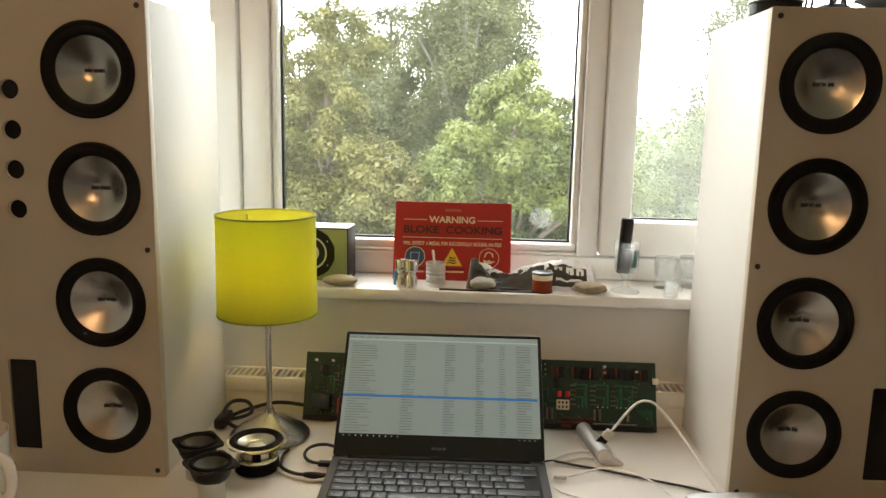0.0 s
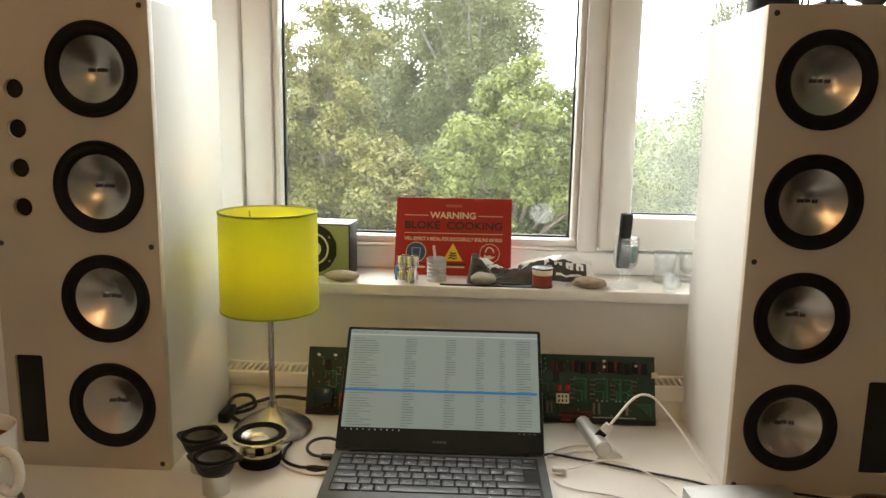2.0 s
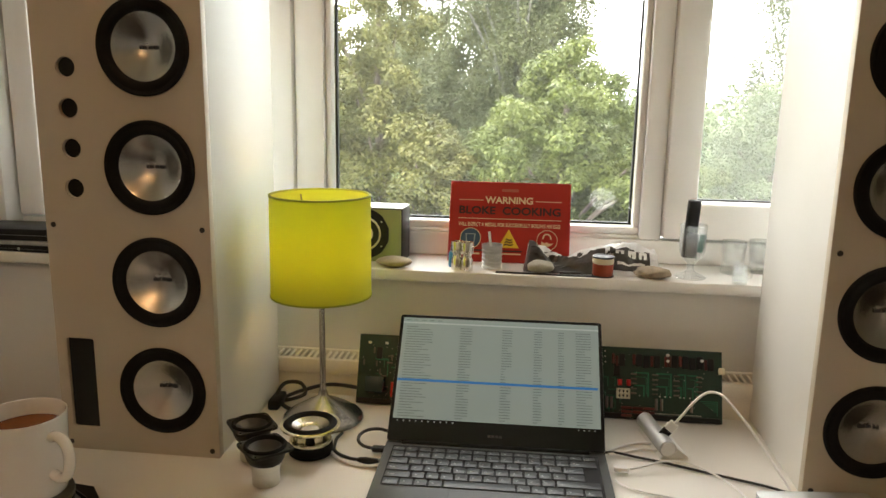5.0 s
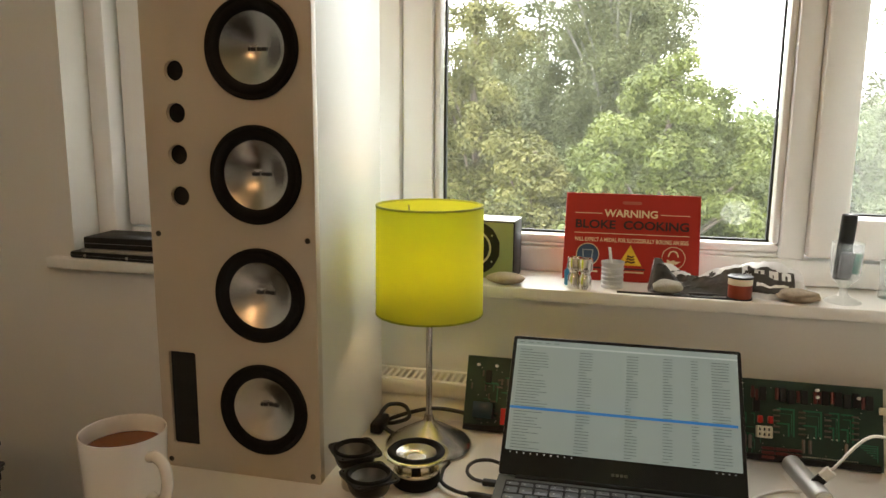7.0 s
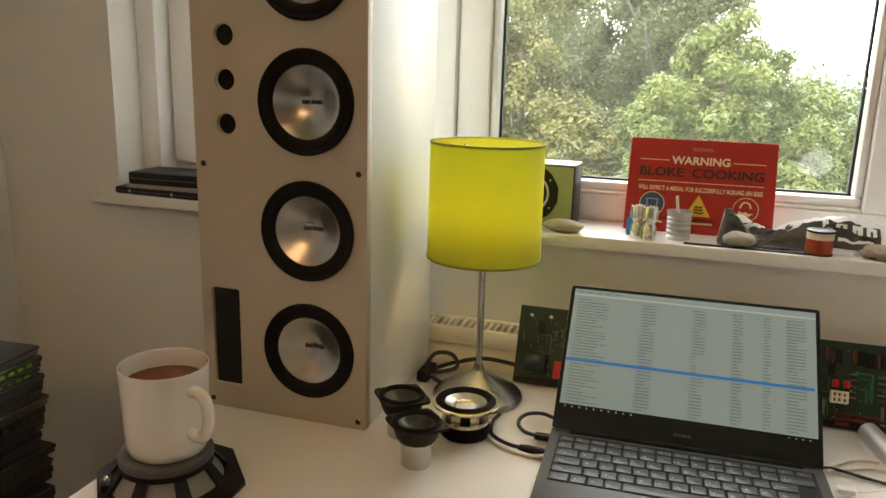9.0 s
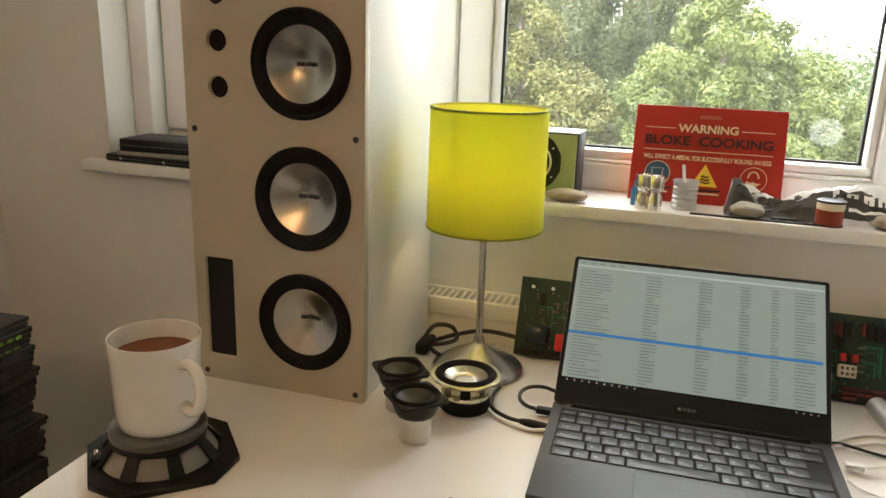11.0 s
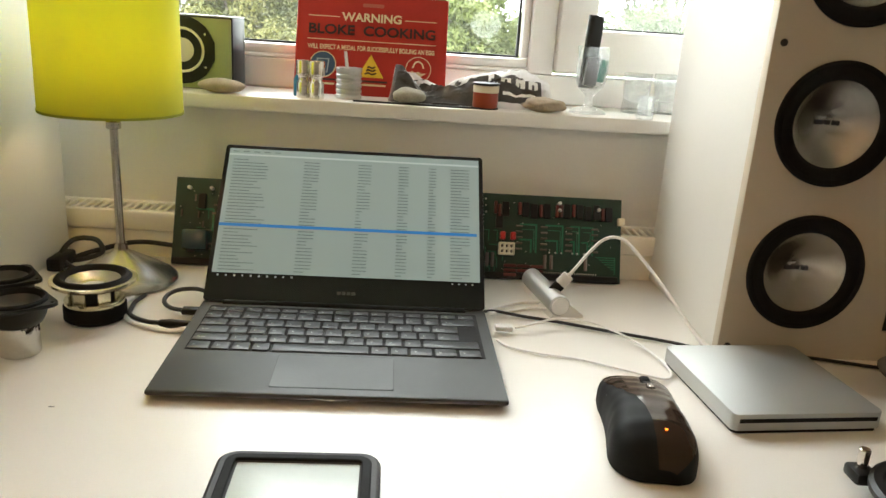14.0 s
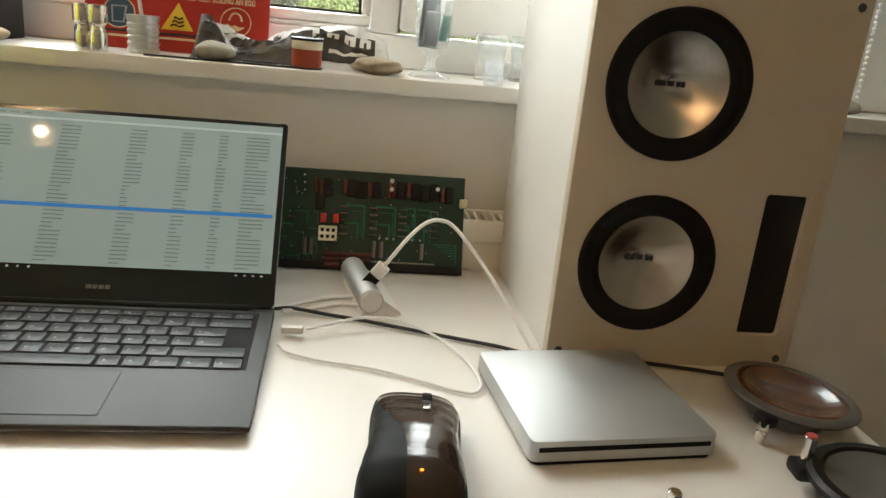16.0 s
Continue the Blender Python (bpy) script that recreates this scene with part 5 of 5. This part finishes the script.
part("status_light", box(-0.0010, -0.0005, -0.0006, 0.0010, 0.0005, 0.0005, r=0.0002, seg=1), LED, ms, "small orange light", m=pose(0.0035, -0.0455, 0.0362, 16, 0, 0))

# ---- optical drive ----
od = thing("optical_drive", pose(0.3705, 0.8470, TOP, 0, 0, 6.2), "flat silver slot-loading optical drive", "optical drive")
part("body", prism(rounded(0.139, 0.139, 0.006, 6), 0.0033, 0.0185, 0.0007), BRUSHSIL, od)
part("slot", box(-0.064, -0.0699, 0.0104, 0.064, -0.0690, 0.0142, r=0.0003, seg=1), RUBBER, od, "dark disc slot")
part("rubber_base", prism(rounded(0.1355, 0.1365, 0.006, 6), 0.0, 0.0034), RUBBER, od)

# ---- pocket device at the near edge ----
ph = thing("pocket_drive", pose(-0.037, 0.644, TOP, 0, 0, 1.5), "silver portable drive in a dark grey rubber bumper", "portable drive")
part("body", prism(rounded(0.091, 0.083, 0.006, 5), 0.001, 0.0148, 0.001), PANEL, ph, "pale silver top panel")
part("bumper", plate("bumper", [rounded(0.108, 0.100, 0.012, 6), rounded(0.089, 0.081, 0.004, 5)], 0.016, BUMPER, 0.003), None, ph)
part("inner_lip", plate("lip", [rounded(0.099, 0.091, 0.009, 6), rounded(0.0895, 0.0815, 0.004, 5)], 0.003, RUBBER, 0.0012), None, ph, m=pose(0, 0, 0.0145))

# ---- USB hub and cables ----
hub = thing("usb_hub", pose(0.1975, 1.062, TOP, 0, 0, 11), "silver bar-shaped hub on a clear wedge foot", "USB hub")
part("body", lathe([(0, -0.050), (0.0108, -0.050), (0.0122, -0.0485), (0.0122, 0.0485), (0.0108, 0.050), (0, 0.050)], 36, m=pose(0, 0, 0.0152, 90, 0, 0)), ALU, hub)
part("end_cap", lathe([(0, 0), (0.0102, 0), (0.0102, 0.0012), (0, 0.0012)], 32, m=pose(0, -0.0498, 0.0152, 90, 0, 0)), WHITEP, hub)
wd = prism([(-0.010, 0.0), (0.030, 0.0), (0.030, 0.003), (0.010, 0.018), (-0.004, 0.008)], -0.0485, 0.0485)
bmesh.ops.transform(wd, matrix=pose(0, 0, 0, 90, 0, 0), verts=wd.verts)
part("foot", wd, WHITEP, hub, "clear plastic wedge foot")

pl = thing("usb_cable", pose(0, 0, 0), "white USB cable arching from the hub to the desk", "cable")
AIM = pose(0.208, 1.040, TOP + 0.030, 0, 36, -15)
part("plug", prism(rounded(0.0135, 0.0075, 0.0025, 4), 0.004, 0.018, 0.001, m=AIM), WHITEP, pl)
part("plug_tip", prism(rounded(0.0130, 0.0060, 0.001, 2), -0.010, 0.004, m=AIM), BLACKP, pl)
part("cord", tube([(0.2175, 1.0375, 0.7835), (0.226, 1.036, 0.796), (0.239, 1.039, 0.813), (0.254, 1.043, 0.827), (0.268, 1.045, 0.831), (0.283, 1.042, 0.826), (0.303, 1.025, 0.806), (0.322, 1.0, 0.783), (0.340, 0.965, 0.757), (0.350, 0.944, 0.7435), (0.3555, 0.930, 0.7422)], 0.0019, 10), CABLEW, pl)

wc = thing("white_cable", pose(0, 0, 0), "thin white cable looping from laptop to drive", "cable")
part("plug", box(0.128, 0.957, TOP + 0.004, 0.147, 0.968, TOP + 0.0105, r=0.002), WHITEP, wc)
part("cord", tube([(0.150, 0.9625, 0.7475), (0.168, 0.970, 0.749), (0.195, 0.985, 0.7505), (0.228, 0.985, 0.7505), (0.258, 0.965, 0.748), (0.280, 0.935, 0.745), (0.291, 0.905, 0.743), (0.293, 0.880, 0.7425), (0.286, 0.866, 0.7425), (0.272, 0.868, 0.7425), (0.240, 0.885, 0.7425), (0.205, 0.902, 0.7425), (0.165, 0.912, 0.7425), (0.138, 0.925, 0.7425), (0.128, 0.938, 0.743)], 0.0013, 10), CABLEW, wc)
solo("hub_cable", tube([(0.125, 1.010, 0.7465), (0.137, 1.028, 0.744), (0.155, 1.046, 0.7425), (0.175, 1.056, 0.7425), (0.196, 1.055, 0.7435)], 0.0020, 10), CABLEW, "thin white cable from hub to laptop", "cable")
solo("second_hub_cable", tube([(0.125, 1.004, 0.7465), (0.145, 1.020, 0.7422), (0.175, 1.036, 0.7422), (0.196, 1.033, 0.7435)], 0.0018, 10), CABLEW, "thin white cable lying beside the hub", "cable")
solo("black_cable", tube([(0.118, 1.004, 0.748), (0.133, 1.012, 0.746), (0.165, 1.008, 0.7430), (0.197, 0.998, 0.7430), (0.26, 0.974, 0.7430), (0.317, 0.953, 0.7430), (0.350, 0.936, 0.7432), (0.385, 0.929, 0.7445), (0.43, 0.9285, 0.7445), (0.475, 0.924, 0.7430), (0.52, 0.912, 0.7430), (0.56, 0.905, 0.7430)], 0.0018, 10), CABLEB, "thin black cable running past the cabinet foot", "cable")

pc = thing("power_cable", pose(0, 0, 0), "black laptop power cable with a barrel plug", "cable")
part("plug", lathe([(0, 0), (0.0042, 0), (0.0048, 0.002), (0.0048, 0.024), (0.0034, 0.034), (0, 0.034)], 18, m=pose(-0.181, 0.9305, TOP + 0.007, 0, -90, -6)), BLACKP, pc)
part("cord", tube([(-0.214, 0.933, 0.7475), (-0.228, 0.938, 0.746), (-0.244, 0.950, 0.744), (-0.254, 0.962, 0.7425), (-0.2585, 0.972, 0.7425), (-0.262, 0.999, 0.7425), (-0.259, 1.02, 0.7425)], 0.0024, 10), CABLEB, pc)
dc = thing("display_cable", pose(0, 0, 0), "short black cable curling from the laptop", "cable")
part("plug", box(-0.203, 0.964, TOP + 0.0035, -0.181, 0.974, TOP + 0.011, r=0.002), BLACKP, dc)
part("cord", tube([(-0.202, 0.969, 0.7475), (-0.216, 0.973, 0.748), (-0.226, 0.984, 0.750), (-0.227, 1.000, 0.752), (-0.219, 1.014, 0.753), (-0.203, 1.022, 0.752), (-0.186, 1.025, 0.747), (-0.165, 1.03, 0.743), (-0.14, 1.04, 0.743)], 0.0024, 10), CABLEB, dc)
solo("grey_cable", tube([(-0.182, 0.924, 0.7475), (-0.205, 0.926, 0.7425), (-0.235, 0.936, 0.7425), (-0.254, 0.952, 0.7425), (-0.266, 0.975, 0.7425), (-0.272, 1.0, 0.7425), (-0.268, 1.012, 0.7425)], 0.0022, 10), CABLEW, "thin pale cable beside the power cable", "cable")
solo("scratch_mark", prism([(-0.0025, -0.0004), (0.001, -0.0006), (0.0026, 0.0003), (-0.001, 0.0006)], 0, 0.0003), GREYP, "tiny grey fleck on the desk top", "fleck", pose(-0.249, 0.772, TOP))

# ---- drive units on top of one cabinet ----
CT = TOP + 0.634
tw = thing("tweeter", pose(0.392, 1.015, CT), "black tweeter with a red plug on top", "tweeter")
part("body", lathe([(0, 0), (0.030, 0), (0.032, 0.002), (0.032, 0.014), (0.030, 0.016), (0, 0.016)], 40), BLACKP, tw)
part("plate", lathe([(0.032, 0.0162), (0.034, 0.017), (0.034, 0.0185), (0.032, 0.019), (0, 0.019)], 40), ALU, tw)
part("dome", lathe([(0.022, 0.019), (0.018, 0.025), (0.01, 0.0285), (0, 0.0295)], 36), GREYRIM, tw)
part("plug", lathe([(0, 0.0295), (0.008, 0.0295), (0.009, 0.031), (0.006, 0.034), (0.0055, 0.038), (0.008, 0.040), (0.0075, 0.043), (0, 0.044)], 24), REDP, tw, "red plug")
sp4 = thing("wired_crossover", pose(0.428, 0.975, CT), "dark tangle of small wired parts on stiff legs", "electronic part")
for k, (x, y) in enumerate(((-0.02, -0.012), (-0.006, 0.006), (0.012, -0.01), (0.016, 0.006), (0.03, -0.004))):
    part("leg", tube([(x, y, 0), (x + 0.002, y, 0.012), (x * 0.7, y * 0.6, 0.027)], 0.0017, 8, 4), BLACKP, sp4)
for x, c in ((-0.012, RESIST), (0.008, GREYP), (0.022, GREYRIM)):
    part("component", lathe([(0, -0.009), (0.005, -0.009), (0.0056, -0.007), (0.0056, 0.007), (0.005, 0.009), (0, 0.009)], 16, m=pose(x, 0, 0.0295, 0, 90, 20)), c, sp4)
dm = thing("dome_unit", pose(0.462, 1.01, CT), "grey dome unit lying on the cabinet", "tweeter")
part("plate", lathe([(0, 0), (0.028, 0), (0.029, 0.003), (0.026, 0.006), (0, 0.006)], 36), GREYP, dm)
part("dome", lathe([(0.024, 0.006), (0.02, 0.012), (0.012, 0.015), (0, 0.016)], 32), GREYRIM, dm)
part("lead", tube([(0.0, 0, 0.014), (0.004, 0, 0.024), (0.010, 0.002, 0.03), (0.013, 0.003, 0.02), (0.012, 0.003, 0.006)], 0.0025, 8, 5), GREYP, dm)
hc = thing("horn_cone", pose(0.505, 0.985, CT), "small grey trumpet-shaped cone standing on its neck", "cone")
part("flare", lathe([(0, 0), (0.010, 0), (0.0105, 0.004), (0.013, 0.009), (0.020, 0.013), (0.0265, 0.0155), (0.0265, 0.0165), (0.018, 0.0145), (0, 0.010)], 40), GREYRIM, hc)

# ---- stack of cases beside the desk ----
z = 0.0
for k in range(70):
    h = 0.0105 + 0.014 * random.random() + (0.012 if k % 7 == 3 else 0)
    if z + h > 0.752:
        break
    dx, dy = 0.016 * (random.random() - 0.5), 0.02 * (random.random() - 0.5)
    c = thing("disc_case", pose(-1.055 + dx, 0.915 + dy, z, 0, 0, 8 * (random.random() - 0.5)), "dark disc case in a tall stack by the desk", "disc case", "stack of disc cases")
    part("cover", box(-0.071, -0.088, h * 0.5, 0.071, 0.088, h, r=0.0015, seg=1), DARKCASE, c)
    part("tray", box(-0.069, -0.086, 0, 0.069, 0.086, h * 0.5, r=0.001, seg=1), SPINE, c)
    if k % 3 == 0 or h > 0.024 or 0.685 < z < 0.712:
        for j in range(9):
            part("print_bar", box(0.0690, -0.076 + 0.0165 * j, h * 0.42, 0.0716, -0.076 + 0.0165 * j + 0.009, h * 0.70), GREENP if 0.685 < z < 0.712 else SPINE, c, "small printed mark")
    z += h + 0.0003


# ---- outside: ground, trees ----
GZ = -3.4
solo("ground", box(-300, 1.6, GZ - 0.5, 300, 600, GZ), GRASS, "rough grass below the window", "grass", kind="structure")
rng = np.random.default_rng(7)


def leaves(name, centres, spread, count, size, mat, droop=0.0, parent=None):
    """Many small leaves scattered round clump centres, as one crown mesh."""
    c = np.repeat(np.asarray(centres), count, axis=0)
    n = len(c)
    off = rng.normal(size=(n, 3))
    off /= np.linalg.norm(off, axis=1, keepdims=True)
    p = c + off * (spread * rng.random((n, 1)) ** 0.45) * np.array([1, 1, 0.75 + droop])
    up = off * 0.7 + rng.normal(size=(n, 3)) * 0.42 + np.array([0, 0, 0.45])
    a = np.cross(up, rng.normal(size=(n, 3)) + np.array([0, 0, droop * 3.0]))
    a /= np.linalg.norm(a, axis=1, keepdims=True)
    b = np.cross(up, a)
    b /= np.linalg.norm(b, axis=1, keepdims=True)
    s = size * (0.6 + 0.8 * rng.random((n, 1)))
    verts = np.stack([p - a * s, p + b * s * 0.5, p + a * s, p - b * s * 0.5], 1).reshape(-1, 3)
    me = bpy.data.meshes.new(name)
    me.vertices.add(4 * n)
    me.vertices.foreach_set("co", verts.astype(np.float32).ravel())
    me.loops.add(4 * n)
    me.loops.foreach_set("vertex_index", np.arange(4 * n, dtype=np.int32))
    me.polygons.add(n)
    me.polygons.foreach_set("loop_start", np.arange(0, 4 * n, 4, dtype=np.int32))
    me.update(calc_edges=True)
    me.materials.append(mat)
    return part(name, me, None, parent)


def tree(x, y, top, r, mat, bark, label, clumps=150, per=130, size=0.055, spread=0.42, low=0.25, droop=0.0, seed=1):
    """A tapered trunk with limbs, and a crown of leaf clumps with an uneven outline and gaps."""
    g = np.random.default_rng(seed)
    h = top - GZ
    t = thing("tree", pose(x, y, GZ), label, "tree", "trees outside the window")
    tr_ = tube([(0, 0, -0.2), (0.08 * r, 0.03, h * 0.3), (-0.05 * r, 0.1, h * 0.6), (0.02 * r, 0.0, h * 0.9)], 0.06 + 0.02 * r, 8, 5)
    for v in tr_.verts:
        k = 1 - 0.8 * max(0, min(1, v.co.z / (h * 0.9)))
        v.co.x, v.co.y = v.co.x * (0.3 + 0.7 * k), v.co.y * (0.3 + 0.7 * k)
    part("trunk", tr_, bark, t)
    centres = []
    while len(centres) < clumps:
        q = g.normal(size=3)
        q /= np.linalg.norm(q)
        q *= g.random() ** 0.4
        f = 0.5 + 0.5 * q[2]
        z = h * (low + (1 - low) * f)
        lump_ = 1 + 0.45 * noise.noise(Vector((q[0] * 1.7 + seed, q[1] * 1.7, q[2] * 2.2)))
        wide = r * lump_ * (0.55 + 0.75 * math.sin(math.pi * min(1, 0.15 + 0.85 * f)) ** 0.7) * 0.8
        centres.append((q[0] * wide, q[1] * wide, z - spread * 0.7))
    limbs = bmesh.new()
    for c in centres[:: max(1, clumps // 16)]:
        b0 = (0, 0.03, max(h * 0.2, c[2] * 0.62))
        tube([b0, (c[0] * 0.5, c[1] * 0.5, (b0[2] + c[2]) / 2 + 0.1), c], 0.018 + 0.006 * r, 5, 3, bm=limbs)
    part("limb", limbs, bark, t, "forking limbs")
    leaves("crown", centres, spread, per, size, mat, droop, t)


tree(0.55, 13.0, 2.35, 1.95, LEAF_B, BARK, "bright green broad-leaved tree outside the window", 300, 400, 0.036, 0.27, 0.12, seed=3)
tree(2.2, 15.5, 1.35, 1.5, LEAF_B, BARK, "bright green broad-leaved tree outside the window", 170, 320, 0.038, 0.29, 0.1, seed=4)
tree(-0.5, 19.0, 7.9, 2.0, LEAF_G, BIRCH, "tall airy grey-green birch behind the others", 330, 250, 0.036, 0.36, 0.15, 0.5, seed=5)
tree(0.35, 20.5, 6.8, 1.15, LEAF_G, BIRCH, "tall airy grey-green birch behind the others", 130, 250, 0.036, 0.36, 0.25, 0.5, seed=6)
tree(-3.1, 15.0, 4.2, 1.6, LEAF_O, BARK, "olive green tree with yellowing leaves", 220, 310, 0.038, 0.31, 0.15, seed=7)
tree(-4.8, 16.0, 3.2, 1.7, LEAF_O, BARK, "olive green tree with yellowing leaves", 200, 280, 0.038, 0.31, 0.15, seed=8)
tree(-1.7, 13.5, 1.0, 1.1, LEAF_O, BARK, "low bushy olive green tree", 150, 330, 0.036, 0.26, 0.12, seed=9)
tree(-2.6, 21.0, 4.7, 1.7, LEAF_G, BARK, "grey-green tree in the second row", 180, 270, 0.042, 0.40, 0.2, 0.2, seed=10)
tree(-0.9, 11.5, -0.35, 0.9, LEAF_G, BARK, "low dull green bush", 110, 320, 0.029, 0.24, 0.1, seed=11)
tree(5.2, 17.0, 2.1, 2.1, LEAF_F, BARK, "green tree beyond the side light, paled by painted haze", 240, 300, 0.040, 0.36, 0.1, seed=12)
tree(6.3, 20.0, 5.8, 1.3, LEAF_G, BIRCH, "tall airy birch beyond the side light", 120, 240, 0.036, 0.36, 0.25, 0.6, seed=13)
tree(8.3, 18.0, 1.9, 1.9, LEAF_F, BARK, "green tree beyond the side light, paled by painted haze", 150, 280, 0.040, 0.36, 0.1, seed=15)

tree(-4.4, 25.0, 5.0, 2.3, LEAF_G, BARK, "grey-green tree in the second row", 210, 300, 0.046, 0.55, 0.3, seed=21)
tree(-0.8, 27.0, 7.6, 1.9, LEAF_G, BARK, "tall grey-green tree in the second row", 220, 280, 0.046, 0.52, 0.3, seed=22)
# out-of-view trees, added to block sky light from the right
tree(7.0, 9.5, 8.2, 2.3, LEAF_O, BARK, "unseen olive green tree added to shade the window", 150, 130, 0.08, 0.55, 0.2, seed=24)
tree(8.2, 8.2, 11.0, 2.6, LEAF_O, BARK, "unseen tall olive green tree added to shade the window", 170, 130, 0.08, 0.6, 0.3, seed=26)
tree(9.0, 6.5, 9.0, 2.6, LEAF_O, BARK, "unseen olive green tree added to shade the window", 150, 130, 0.08, 0.6, 0.2, seed=25)

far = []
for k in range(900):
    fx = -40 + 80 * rng.random()
    ft = 1.6 + 1.1 * noise.noise(Vector((fx * 0.25, 3, 0))) + 0.7 * noise.noise(Vector((fx * 0.9, 8, 0)))
    far.append((fx, 31 + 7 * rng.random(), GZ + (ft - GZ) * rng.random() ** 0.6))
tagged(leaves("far_woods", far, 1.0, 70, 0.16, LEAF_F), "green belt of distant woods, paled by painted haze", "woods", kind="stuff")
hedge = [(-3.2 + 1.9 * rng.random(), 11.2 + 0.7 * rng.random(), GZ + 2.55 * rng.random()) for k in range(120)]
tagged(leaves("hedge", hedge, 0.22, 170, 0.035, LEAF_B), "clipped bright green hedge below the window", "hedge", kind="stuff")
